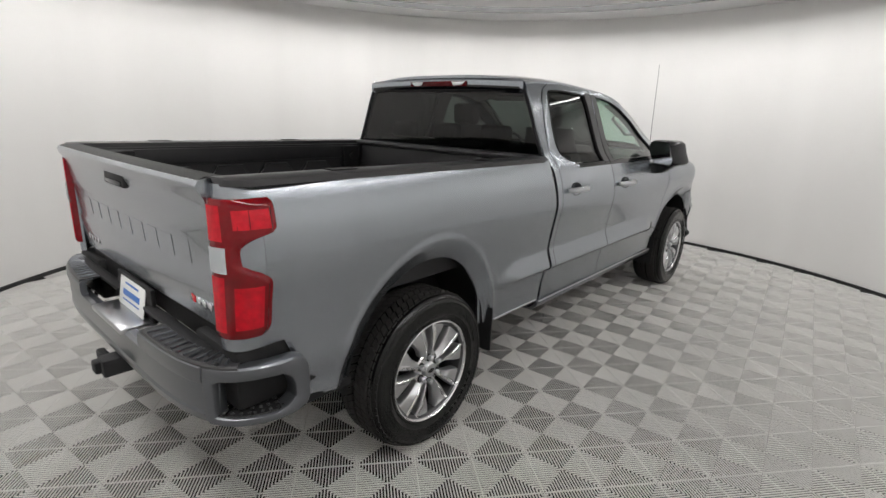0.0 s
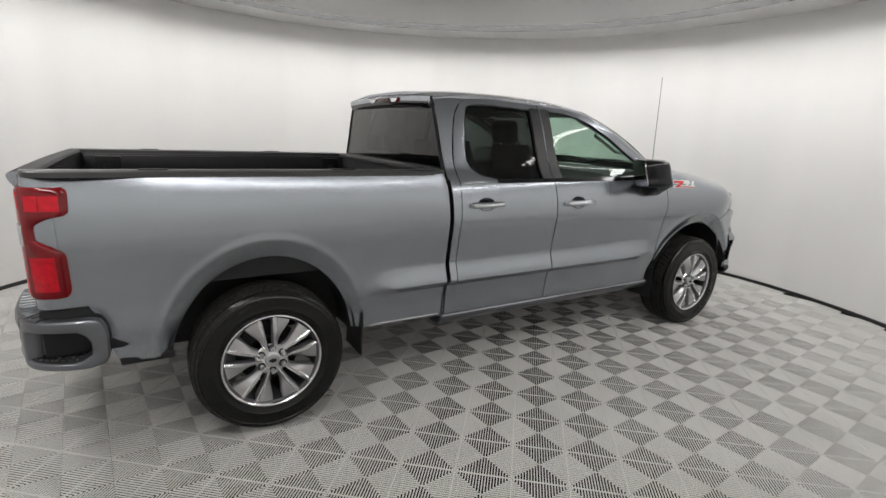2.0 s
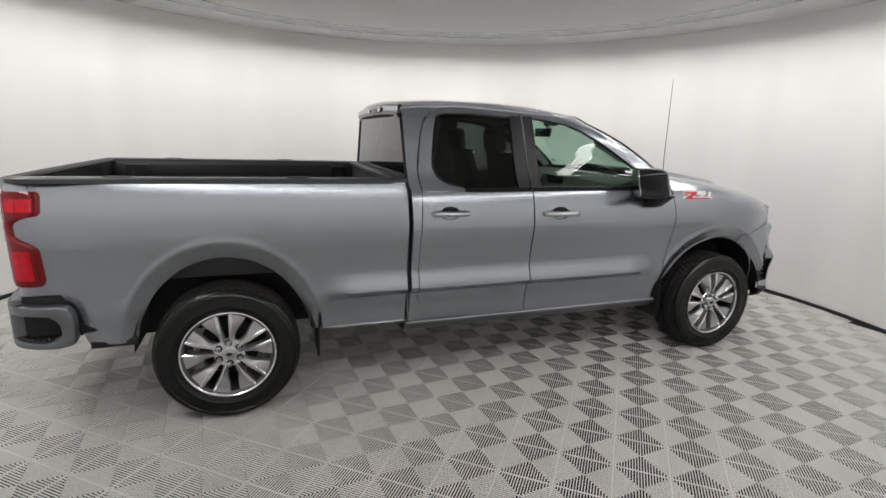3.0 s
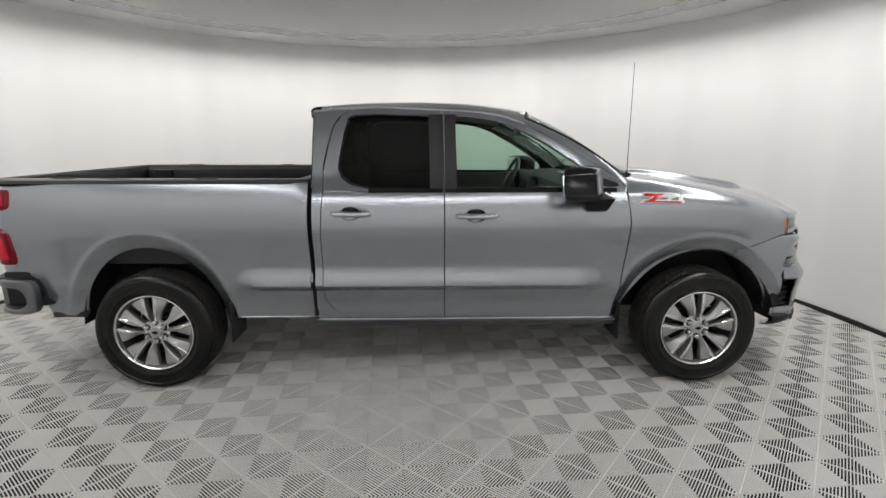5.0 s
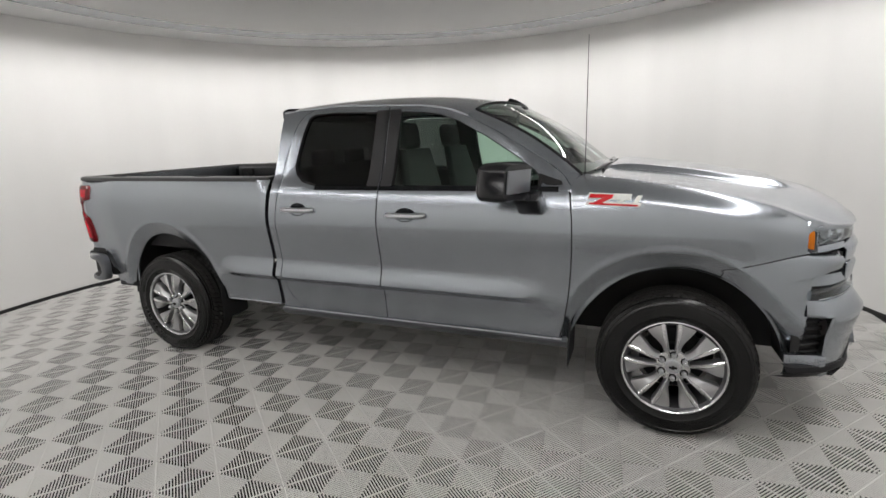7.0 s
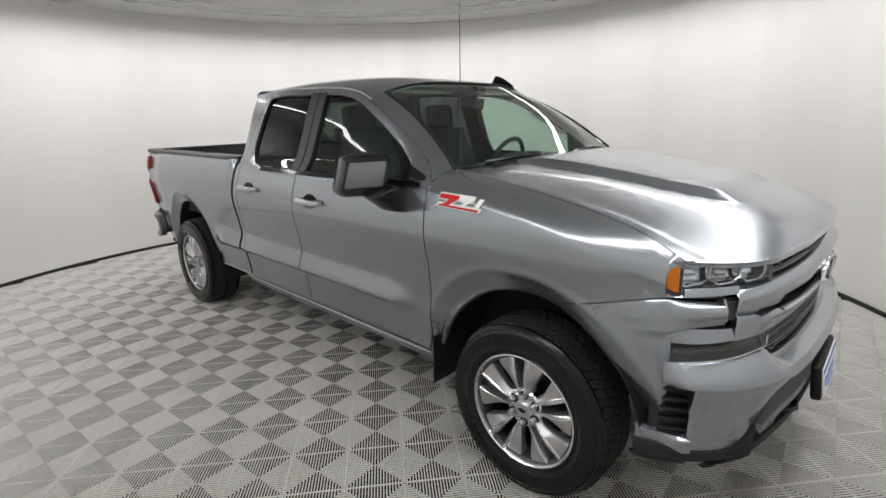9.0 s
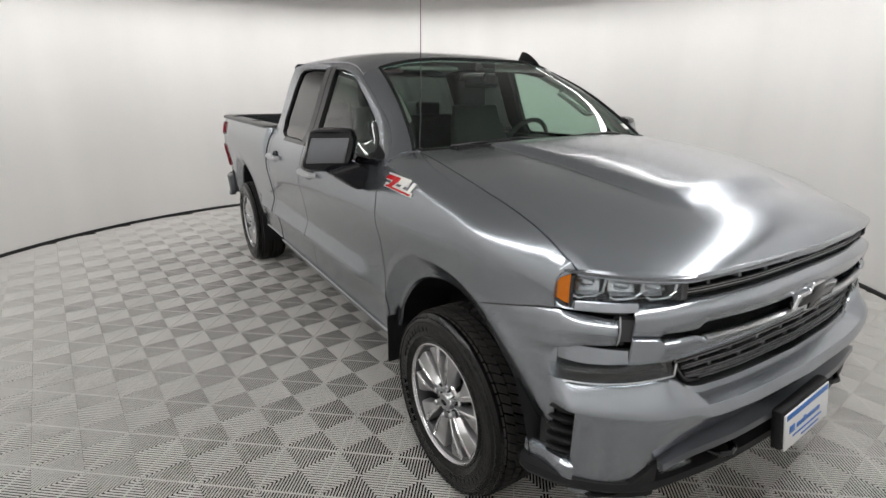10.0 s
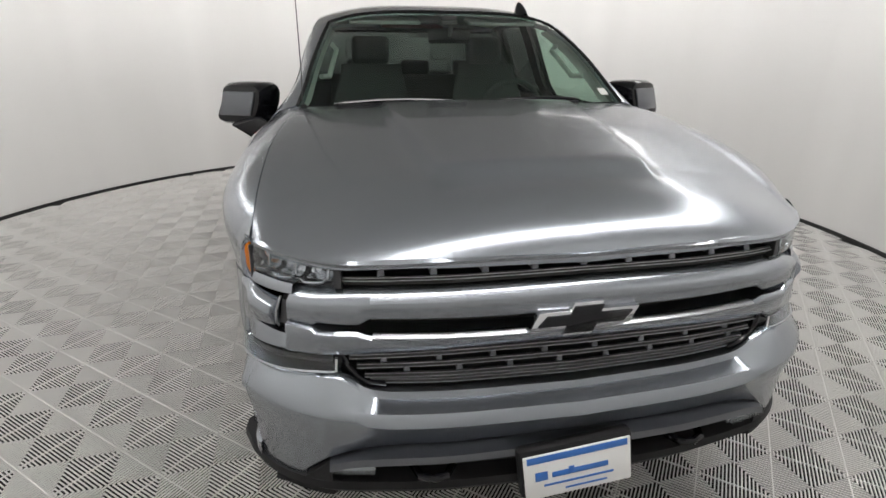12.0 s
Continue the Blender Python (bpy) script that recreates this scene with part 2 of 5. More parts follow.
def tube(path, r, n=10):
    """A round bar along a path of points; r may differ from point to point."""
    path = [Vector(p) for p in path]
    rows = []
    for i, p in enumerate(path):
        d = (path[min(i + 1, len(path) - 1)] - path[max(i - 1, 0)]).normalized()
        a = d.cross(Vector((0, 0, 1)) if abs(d.z) < 0.9 else Vector((1, 0, 0))).normalized()
        b = d.cross(a)
        rr = r[i] if isinstance(r, (list, tuple)) else r
        rows.append([p + rr * (math.cos(2 * math.pi * k / n) * a + math.sin(2 * math.pi * k / n) * b) for k in range(n)])
    bm = sheet(rows, loop=True)
    bm.verts.ensure_lookup_table()
    for end in (0, len(path) - 1):
        bm.faces.new([bm.verts[end * n + k] for k in range(n)])
    return tidy(bm)


# ---------------------------------------------------------------- the round room
ROOM = (-0.342, -0.208)
WALL_R, WALL_H = 4.34, 3.10
SLOT, SLOT_DEEP = (3.40, 3.75), 0.105


def ring_wall(r0, r1, z0, z1, n=144):
    rows = [[(ROOM[0] + r * math.cos(2 * math.pi * i / n), ROOM[1] + r * math.sin(2 * math.pi * i / n), z) for i in range(n)]
            for r, z in ((r0, z0), (r0, z1), (r1, z1), (r1, z0), (r0, z0))]
    return tidy(sheet(rows, loop=True))


def disc(r, z0, z1, n=144):
    return prism([(ROOM[0] + r * math.cos(2 * math.pi * i / n), ROOM[1] + r * math.sin(2 * math.pi * i / n), z0) for i in range(n)], (0, 0, z1 - z0))


tagged(part("wall_round", ring_wall(WALL_R, WALL_R + 0.12, -0.05, WALL_H + 0.45), WALL), "white round cloth wall of a photo booth", "wall", kind="structure")
# an added ring of light, sunk between ceiling panel and rim, replaces unseen lamps
tagged(part("ceiling", disc(SLOT[0], WALL_H, WALL_H + 0.03), CEILING), "plain grey round ceiling panel", "ceiling", kind="structure")
tagged(part("ceiling_rim", ring_wall(SLOT[1], WALL_R + 0.11, WALL_H, WALL_H + 0.03), CEILING), "plain grey ceiling rim along the wall", "ceiling", kind="structure")
# unseen dark slab, added to swallow stray light above the slot
tagged(part("added_slab_above", disc(WALL_R + 0.11, WALL_H + 0.40, WALL_H + 0.46), BLACK), "unseen dark slab added above the ceiling", "ceiling", kind="structure")
slot = tagged(new("added_slot_light"), "added round slot light in the ceiling, standing in for unseen lamps", "ceiling light")
# dark sides that hide the added slot against the ceiling
part("side", ring_wall(SLOT[0] + 0.0005, SLOT[0] + 0.006, WALL_H - 0.001, WALL_H + SLOT_DEEP + 0.06), SLOT_GREY, slot, "grey slot side")
part("side", ring_wall(SLOT[1] - 0.006, SLOT[1] - 0.0005, WALL_H - 0.001, WALL_H + SLOT_DEEP + 0.06), SLOT_GREY, slot, "grey slot side")
part("diffuser", ring_wall(SLOT[0] + 0.008, SLOT[1] - 0.008, WALL_H + SLOT_DEEP, WALL_H + SLOT_DEEP + 0.01), GLOW, slot, "glowing white diffuser of the added light")
tagged(part("baseboard", ring_wall(WALL_R - 0.02, WALL_R - 0.001, 0.0, 0.035), EDGE_BLACK), "thin black edge strip along the wall foot", "edge strip", kind="structure")
floor = tagged(part("floor", disc(WALL_R + 0.1, -0.10, -0.0057), TILE_BASE), "round floor of grey ribbed tiles laid crosswise", "floor", kind="structure")


# ---------------------------------------------------------------- the pickup truck: body shape
truck = tagged(new("pickup_truck"), "grey metallic four-door pickup truck parked on the tiled floor", "pickup truck")

AXLE = 1.873
HUB = 0.41
REAR_ARCH = (-AXLE, HUB, 0.475, 0.592)
FRONT_ARCH = (AXLE - 0.01, HUB, 0.485, 0.560)

flank = curve((0.38, 0.862), (0.48, 0.908), (0.60, 0.920), (0.72, 0.940), (0.80, 0.944), (0.90, 0.954), (1.00, 0.968), (1.10, 0.984), (1.16, 0.988), (1.22, 0.986), (1.28, 0.979), (1.35, 0.963), (1.40, 0.947), (1.44, 0.931))
nose_flank = curve((0.38, 0.862), (0.48, 0.908), (0.60, 0.946), (0.72, 0.968), (0.85, 0.972), (1.00, 0.977), (1.10, 0.984), (1.16, 0.988), (1.22, 0.986), (1.28, 0.979), (1.35, 0.963), (1.40, 0.947), (1.44, 0.931))
pillar = curve((1.30, 0.985), (1.38, 0.957), (1.44, 0.932), (1.60, 0.868), (1.80, 0.792), (1.95, 0.715))


def arch_ratio(x, z, arch):
    return math.hypot((x - arch[0]) / arch[2], (z - arch[1]) / arch[3])


def side_y(x, z):
    """Half width of the body's flank."""
    y = flank(z) + (nose_flank(z) - flank(z)) * step(1.90, 2.25, x)
    fade = step(-1.36, -1.10, x) * step(1.30, 1.02, x)
    y += 0.040 * fade * (step(0.87, 0.735, z) if z > 0.735 else step(0.695, 0.735, z))
    for arch in (REAR_ARCH, FRONT_ARCH):
        r = arch_ratio(x, z, arch)
        y += 0.006 * step(1.24, 1.165, r) - 0.040 * min(1.0, max(0.0, (1.165 - r) / 0.165))
    y -= 0.030 * step(-2.35, -2.70, x) + 0.105 * step(2.02, 2.46, x) ** 1.5
    # the shoulder rises over the front wheel and falls away at the door
    y += 0.012 * step(1.0, 1.7, x) * step(1.0, 1.15, z) * step(1.38, 1.25, z)
    return y


def upper_y(x, z):
    """Half width of the cab above the belt line."""
    return pillar(z) - 0.05 * step(0.75, 1.4, x) * step(1.42, 1.6, z)


def arch_line(x, arch, below):
    dx = (x - arch[0]) / arch[2]
    return max(below, arch[1] + arch[3] * math.sqrt(max(0.0, 1 - dx * dx))) if abs(dx) < 1 else below


def columns(a, b, n, marks=()):
    """Even stations, with dense ones at the arch feet."""
    xs = set(line(a, b, n))
    for m in marks:
        for d in (0.0004, 0.004, 0.012, 0.025, 0.04, 0.06):
            for s in (-1, 1):
                if a < m + s * d < b:
                    xs.add(m + s * d)
    return sorted(xs)


def flank_panel(name, s, xs, low, high, rows, left=None, right=None, label="", mat=PAINT, roll=None, inward=0.014):
    """A body panel on side s. xs: stations; low, high: heights at a station; left, right: edge lines by height."""
    a, b = xs[0], xs[-1]
    grid = []
    for v in line(0.0, 1.0, rows):
        r = []
        for xn in xs:
            u = (xn - a) / (b - a)
            z = low(xn) + (high(xn) - low(xn)) * v
            x = xn + (1 - u) * ((left(z) - a) if left else 0) + u * ((right(z) - b) if right else 0)
            r.append((x, s * side_y(x, z), z))
        grid.append(r)
    # a rounded rim all round
    if roll:
        for k in range(1, 8):
            r = []
            for x, y, z in grid[rows - 1]:
                ey, ez, edge = roll(x)
                t = k / 7 * math.acos(min(1.0, (edge - ey) / (abs(y) - ey)))
                r.append((x, s * (ey + (abs(y) - ey) * math.cos(t)), z + (ez - z) * math.sin(t)))
            grid.append(r)
    return part(name, sheet(grid, (0, -s * inward, -0.012 if roll else 0)), mat, truck, label)


# bonnet height
bonnet_mid = curve((1.35, 1.475), (1.60, 1.462), (1.90, 1.425), (2.20, 1.372), (2.42, 1.332), (2.51, 1.307), (2.57, 1.280), (2.62, 1.247), (2.65, 1.215), (2.664, 1.195))
bonnet_edge = curve((1.35, 1.455), (1.55, 1.440), (1.86, 1.392), (2.13, 1.330), (2.30, 1.275), (2.45, 1.205), (2.60, 1.15))
front_plan = curve((0.0, 2.665), (0.30, 2.652), (0.50, 2.625), (0.63, 2.592), (0.75, 2.525), (0.84, 2.440), (0.90, 2.350), (0.95, 2.240))


def bonnet_z(x, y):
    a = min(1.0, abs(y) / 0.80)
    # the nose drops later near the middle line
    shift = (front_plan(0) - front_plan(abs(y)))
    z = bonnet_mid(x + 0.6 * shift * step(1.9, 2.5, x)) * (1 - a**2.4) + bonnet_edge(x) * a**2.4
    # the power dome: wide at the windshield, narrowing forward to a crisp front edge
    half = 0.325 + 0.11 * (2.36 - x) / 0.85
    dome = step(half + 0.042, half, abs(y))
    z += dome * 0.029 * step(1.40, 1.65, x) * step(2.445, 2.345, x)
    return z


SHOULDER = 0.13
hood_half = curve((1.35, 0.825), (1.60, 0.836), (2.00, 0.856), (2.50, 0.856))


def hood_skin(x, y):
    """Hood height, rolling off over the fender's shoulder near its edge."""
    a = abs(y)
    if a <= 0.798:
        return bonnet_z(x, y)
    low = bonnet_edge(x) - SHOULDER
    f = min(1.0, (a - 0.798) / (side_y(x, low) - 0.798))
    return low + (bonnet_z(x, 0.798) - low) * math.sqrt(1 - f * f)


BED_TOP = 1.432
CAB_BACK = -0.775
door_gap = curve((0.45, 1.300), (0.60, 1.338), (0.77, 1.366), (1.13, 1.385), (1.33, 1.366), (1.47, 1.318))
rear_cut = curve((0.49, -0.520), (0.53, -0.600), (0.57, -0.660), (0.66, -0.712), (0.97, -0.712), (1.40, -0.690))
split = 0.158


def low_front(x):
    seam = 0.93 + (x - 2.20) / (2.38 - 2.20) * 0.128
    if x > AXLE + 0.30:
        return max(arch_line(x, FRONT_ARCH, 0.44), seam)
    return arch_line(x, FRONT_ARCH, 0.44)


for s in (-1, 1):
    flank_panel("bed_side", s, columns(-2.715, -0.805, 72, (REAR_ARCH[0] - REAR_ARCH[2], REAR_ARCH[0] + REAR_ARCH[2])),
                lambda x: arch_line(x, REAR_ARCH, 0.50 + 0.025 * step(-2.2, -2.4, x) + 0.31 * step(-2.545, -2.635, x)), lambda x: BED_TOP, 44, label="grey painted bed side with flared wheel arch")
    flank_panel("cab_corner", s, line(-0.785, -0.70, 6), lambda x: 0.485, lambda x: 1.40, 40, left=lambda z: CAB_BACK, right=lambda z: rear_cut(z) - 0.006)
    rear_door = flank_panel("rear_door", s, line(-0.69, split - 0.005, 34), lambda x: 0.490, lambda x: 1.375, 44, left=rear_cut)
    front_door = flank_panel("front_door", s, line(split + 0.003, 1.33, 44), lambda x: 0.490, lambda x: 1.375, 44, right=door_gap)
    flank_panel("front_fender", s, columns(1.34, 2.385, 52, (FRONT_ARCH[0] - FRONT_ARCH[2], FRONT_ARCH[0] + FRONT_ARCH[2])),
                low_front, lambda x: bonnet_edge(x) - SHOULDER, 40, left=lambda z: door_gap(z) + 0.007,
                roll=lambda x: (0.798, bonnet_z(x, 0.798) - 0.001, min(hood_half(x) + 0.003, side_y(x, bonnet_edge(x) - SHOULDER) - 0.006)), label="grey painted front fender")
    # sill, its shade painted in as a darker grey, with its bright lower moulding
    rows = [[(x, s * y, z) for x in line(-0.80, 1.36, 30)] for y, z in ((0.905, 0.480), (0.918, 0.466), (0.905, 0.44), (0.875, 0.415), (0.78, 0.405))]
    part("rocker_panel", sheet(rows, (0, -s * 0.02, 0.01)), PAINT_LOW, truck, "grey sill below the doors, shade painted in")
    part("rocker_moulding", tube([(x, s * 0.920, 0.484) for x in line(-0.79, 1.33, 20)], 0.0055, 8), SATIN_CHROME, truck, "thin bright sill moulding")
    part("bed_moulding", tube([(x, s * (side_y(x, 0.505) + 0.001), 0.503) for x in line(-1.30, -0.82, 10)], 0.0055, 8), SATIN_CHROME, truck, "thin bright bed moulding")

# bonnet
rows = []
for w in line(0.0, 1.0, 90):
    r = []
    for u in line(-1, 1, 131):
        y = u * 0.853
        back = 1.545 - 0.08 * (abs(y) / 0.8) ** 2
        x = back + (front_plan(abs(y)) - 0.002 - back) * w
        y = u * (hood_half(x) - 0.002)
        r.append((x, y, hood_skin(x, y)))
    rows.append(r)
part("hood", sheet(rows, (0, 0, -0.025)), PAINT, truck, "grey painted hood with a raised power dome")

# ---------------------------------------------------------------- cab
door_top = curve((-0.78, 1.897), (-0.55, 1.917), (-0.30, 1.925), (0.145, 1.908), (0.40, 1.894), (0.58, 1.866), (0.74, 1.809))
roof_mid = curve((-0.80, 1.955), (-0.40, 1.978), (0.00, 1.984), (0.35, 1.973), (0.60, 1.948), (0.85, 1.905))


def roof_z(x, y):
    a = min(1.0, abs(y) / upper_y(x, door_top(x)))
    return roof_mid(x) + (door_top(x) - roof_mid(x)) * a**3.4


def roof_front(u):
    return 0.825 - 0.105 * u * u


rows = []
for w in line(0.0, 1.0, 40):
    r = []
    for u in line(-1.0, 1.0, 49):
        x0, x1 = -0.79, roof_front(u)
        x = x0 + (x1 - x0) * w
        y = u * upper_y(x, door_top(x))
        r.append((x, y, roof_z(x, y)))
    rows.append(r)
part("roof", sheet(rows, (0, 0, -0.02)), PAINT, truck, "grey painted roof with a rear lip")


def polygon_ray(poly, c, ang):
    """Where a ray from c at an angle meets a closed polygon."""
    d = (math.cos(ang), math.sin(ang))
    far = 0.0
    for (x0, z0), (x1, z1) in zip(poly, poly[1:] + poly[:1]):
        ex, ez = x1 - x0, z1 - z0
        det = d[0] * -ez + d[1] * ex
        if abs(det) < 1e-12:
            continue
        t = ((x0 - c[0]) * -ez + (z0 - c[1]) * ex) / det
        k = (d[0] * (z0 - c[1]) - d[1] * (x0 - c[0])) / det
        if t > 0 and -1e-9 <= k <= 1 + 1e-9:
            far = max(far, t)
    return (c[0] + d[0] * far, c[1] + d[1] * far)


def cab_frame(name, s, outer, inner, c, parent, pane, shade, label=""):
    """A door's upper frame round its window, and the pane in it."""
    angs = sorted({math.atan2(z - c[1], x - c[0]) % (2 * math.pi) for x, z in outer + inner} | {2 * math.pi * i / 72 for i in range(72)})
    o, i = [polygon_ray(outer, c, a) for a in angs], [polygon_ray(inner, c, a) for a in angs]

    def lay(w, inset):
        out = []
        for p, q in zip(o, i):
            x, z = q[0] + (p[0] - q[0]) * w, q[1] + (p[1] - q[1]) * w
            out.append((x, s * (upper_y(x, z) - inset), z))
        return out

    part(name, tidy(sheet([lay(1, 0.03), lay(1, 0.002), lay(0.93, 0), lay(0.5, 0), lay(0.08, 0), lay(0, 0.003), lay(0, 0.03)], loop=True)), PAINT, parent, label)
    part("window_seal", tidy(sheet([lay(0.04, -0.002), lay(-0.005, -0.003), lay(-0.06, 0.012), lay(-0.06, 0.03), lay(0.04, 0.01)], loop=True)), BLACK, parent, "black rubber window seal")
    rings = []
    for w in line(0.98, 0.02, 16):
        rings.append([(c[0] + (q[0] - c[0]) * w, s * (upper_y(c[0] + (q[0] - c[0]) * w, c[1] + (q[1] - c[1]) * w) - 0.016), c[1] + (q[1] - c[1]) * w) for q in i])
    part("window_glass", sheet(rings, loop=True), pane, parent, shade)


FRONT_OUT = [(split + 0.002, 1.372), (split - 0.003, 1.60), (0.148, 1.898), (0.40, 1.886), (0.57, 1.858), (0.70, 1.812), (0.875, 1.728), (1.030, 1.636), (1.195, 1.538), (1.318, 1.455), (1.368, 1.390), (1.355, 1.372)]
FRONT_WIN = [(0.255, 1.378), (0.245, 1.60), (0.240, 1.855), (0.40, 1.846), (0.54, 1.822), (0.66, 1.780), (0.845, 1.683), (1.035, 1.562), (1.150, 1.482), (1.200, 1.430), (1.188, 1.378)]
REAR_OUT = [(split - 0.006, 1.372), (split - 0.011, 1.60), (0.140, 1.898), (-0.30, 1.916), (-0.46, 1.908), (-0.56, 1.872), (-0.625, 1.80), (-0.66, 1.70), (-0.700, 1.50), (-0.690, 1.372)]
REAR_WIN = [(0.065, 1.378), (0.062, 1.60), (0.055, 1.858), (-0.30, 1.872), (-0.47, 1.866), (-0.515, 1.845), (-0.545, 1.75), (-0.575, 1.60), (-0.582, 1.520), (-0.555, 1.468), (-0.480, 1.420), (-0.330, 1.388)]
for s in (-1, 1):
    doors = [o for o in truck.children if o.name.split(".")[0] in ("front_door", "rear_door") and o.data.vertices[0].co.y * s > 0]
    fd = next(o for o in doors if o.name.startswith("front"))
    rd = next(o for o in doors if o.name.startswith("rear"))
    cab_frame("window_frame", s, FRONT_OUT, FRONT_WIN, (0.62, 1.58), fd, SIDE_GLASS, "clear green-tinted door glass")
    cab_frame("window_frame", s, REAR_OUT, REAR_WIN, (-0.25, 1.62), rd, PRIVACY, "dark privacy glass")
    # black pillar covers
    for x0, x1, host in ((split + 0.004, 0.246, fd), (0.058, split - 0.010, rd)):
        rows = [[(x, s * (upper_y(x, z) + 0.003), z) for x in line(x0, x1, 4)] for z in line(1.392, 1.872, 10)]
        part("pillar_cover", sheet(rows, (0, -s * 0.008, 0)), SATIN_BLACK, host, "dark satin pillar cover")
    # black strip along the belt line
    for x0, x1, host in ((split + 0.004, 1.30, fd), (-0.36, split - 0.009, rd)):
        rows = [[(x, s * (side_y(x, z) + d), z) for x in line(x0, x1, 20)] for z, d in ((1.368, -0.002), (1.370, 0.005), (1.394, 0.004), (1.398, -0.004))]
        part("belt_strip", sheet(rows, (0, -s * 0.01, 0)), GLOSS_BLACK, host, "thin gloss black belt moulding")
    # rear corner of the cab, up to the roof
    rows = []
    for z in line(1.395, 1.905, 26):
        xr = curve((1.372, -0.696), (1.50, -0.706), (1.70, -0.666), (1.80, -0.631), (1.872, -0.566), (1.908, -0.466))(z)
        rows.append([(x, s * (upper_y(x, z) - 0.004), z) for x in line(CAB_BACK - 0.01, xr, 8)])
    part("rear_pillar", sheet(rows, (0, -s * 0.03, 0)), PAINT, truck)

# windscreen and its pillars
def screen_point(u, v):
    x0, y0, z0 = 1.50 - 0.09 * u * u, 0.835 * u, 1.452 + 0.012 * (1 - u * u)
    x1, y1 = roof_front(u * 0.9), 0.685 * u
    z1 = roof_z(x1, y1) - 0.004
    bow = 0.03 * math.sin(math.pi * v)
    return (x0 + (x1 - x0) * v + bow * 0.5, y0 + (y1 - y0) * v, z0 + (z1 - z0) * v + bow)


part("windshield", sheet([[screen_point(u, v) for u in line(-1, 1, 25)] for v in line(0, 1, 13)]), SCREEN, truck, "green-tinted windshield glass")
part("windshield_seal", join(*[tube([screen_point(u, v) for u, v in run], 0.009, 8) for run in (
    [(-1, v) for v in line(0, 1, 16)], [(1, v) for v in line(0, 1, 16)], [(u, 1) for u in line(-1, 1, 20)])]), BLACK, truck, "black windshield seal")
for s in (-1, 1):
    rows = []
    for v in line(0, 1, 18):
        a = Vector(screen_point(s, v))
        x = 1.368 + (0.715 - 1.368) * v
        z = curve((0.715, 1.806), (0.875, 1.730), (1.030, 1.638), (1.195, 1.540), (1.318, 1.458), (1.368, 1.402))(x)
        b = Vector((x, s * (upper_y(x, z) - 0.001), z))
        mid = (a + b) / 2 + Vector((0, s * 0.012, 0.016))
        rows.append([(1 - t) ** 2 * a + 2 * t * (1 - t) * mid + t * t * b for t in line(0, 1, 7)])
    part("windshield_pillar", sheet(rows, (-0.01, -s * 0.02, -0.015)), PAINT, truck)
    # small body patch under the pillar, between bonnet, door and fender
    rows = [[(x, s * y, z) for x, y, z in ((1.30, 0.955, 1.385), (1.355, 0.955, 1.385), (1.40, 0.94, 1.38))],
            [(1.325, s * 0.93, 1.42), (1.37, s * 0.925, 1.425), (1.43, s * 0.90, 1.42)],
            [(1.30, s * 0.85, 1.452), (1.38, s * 0.83, 1.455), (1.46, s * 0.82, 1.45)]]
    part("cowl_corner", sheet(rows, (0, 0, -0.02)), PAINT, truck)

# rear window and back wall of the cab
def back_point(u, z):
    y = u * (upper_y(CAB_BACK, z) - 0.03) if z > 1.40 else u * 0.90
    return (CAB_BACK - 0.012 - 0.012 * (1 - u * u), y, z)


part("back_panel", sheet([[back_point(u, z) for u in line(-1, 1, 17)] for z in line(0.55, 1.446, 10)], (0.03, 0, 0)), PAINT, truck)
part("rear_window", sheet([[back_point(u, z) for u in line(-0.985, 0.985, 17)] for z in line(1.452, 1.846, 8)]), PRIVACY, truck, "dark rear window glass")
part("rear_window_seal", join(tube([back_point(u, 1.450) for u in line(-1, 1, 12)], 0.010, 8), tube([back_point(u, 1.850) for u in line(-1, 1, 12)], 0.010, 8),
                              *[tube([back_point(u, z) for z in line(1.450, 1.850, 8)], 0.010, 8) for u in (-1, 1)]), BLACK, truck, "black rear window seal")
rows = [[(x, u * 0.73, z - 0.02 * u * u) for u in line(-1, 1, 21)] for x, z in ((CAB_BACK + 0.02, 1.944), (-0.79, 1.938), (-0.808, 1.922), (-0.808, 1.880), (-0.79, 1.854), (CAB_BACK, 1.850))]
part("roof_lip", sheet(rows), PAINT, truck, "grey roof lip above the rear window")
part("brake_light", box((0.012, 0.54, 0.036), (-0.810, 0, 1.896), 0.005), RED_DEEP, truck, "dark red high brake light with clear ends")
high = next(o for o in truck.children if o.name.startswith("brake_light"))
for s in (-1, 1):
    part("clear_end", prism([(-0.8165, s * 0.155, 1.883), (-0.8165, s * 0.225, 1.883), (-0.8165, s * 0.258, 1.909), (-0.8165, s * 0.135, 1.909)], (-0.003, 0, 0), 0.001), LAMP_SILVER, high, "clear cargo lamp end")
part("lip_shade", sheet([[(x, u * 0.70, z - 0.02 * u * u) for u in line(-1, 1, 21)] for x, z in ((-0.8110, 1.892), (-0.8112, 1.879), (-0.793, 1.851))], (0.006, 0, 0)), GLOSS_BLACK, truck, "gloss black edge under the roof lip")

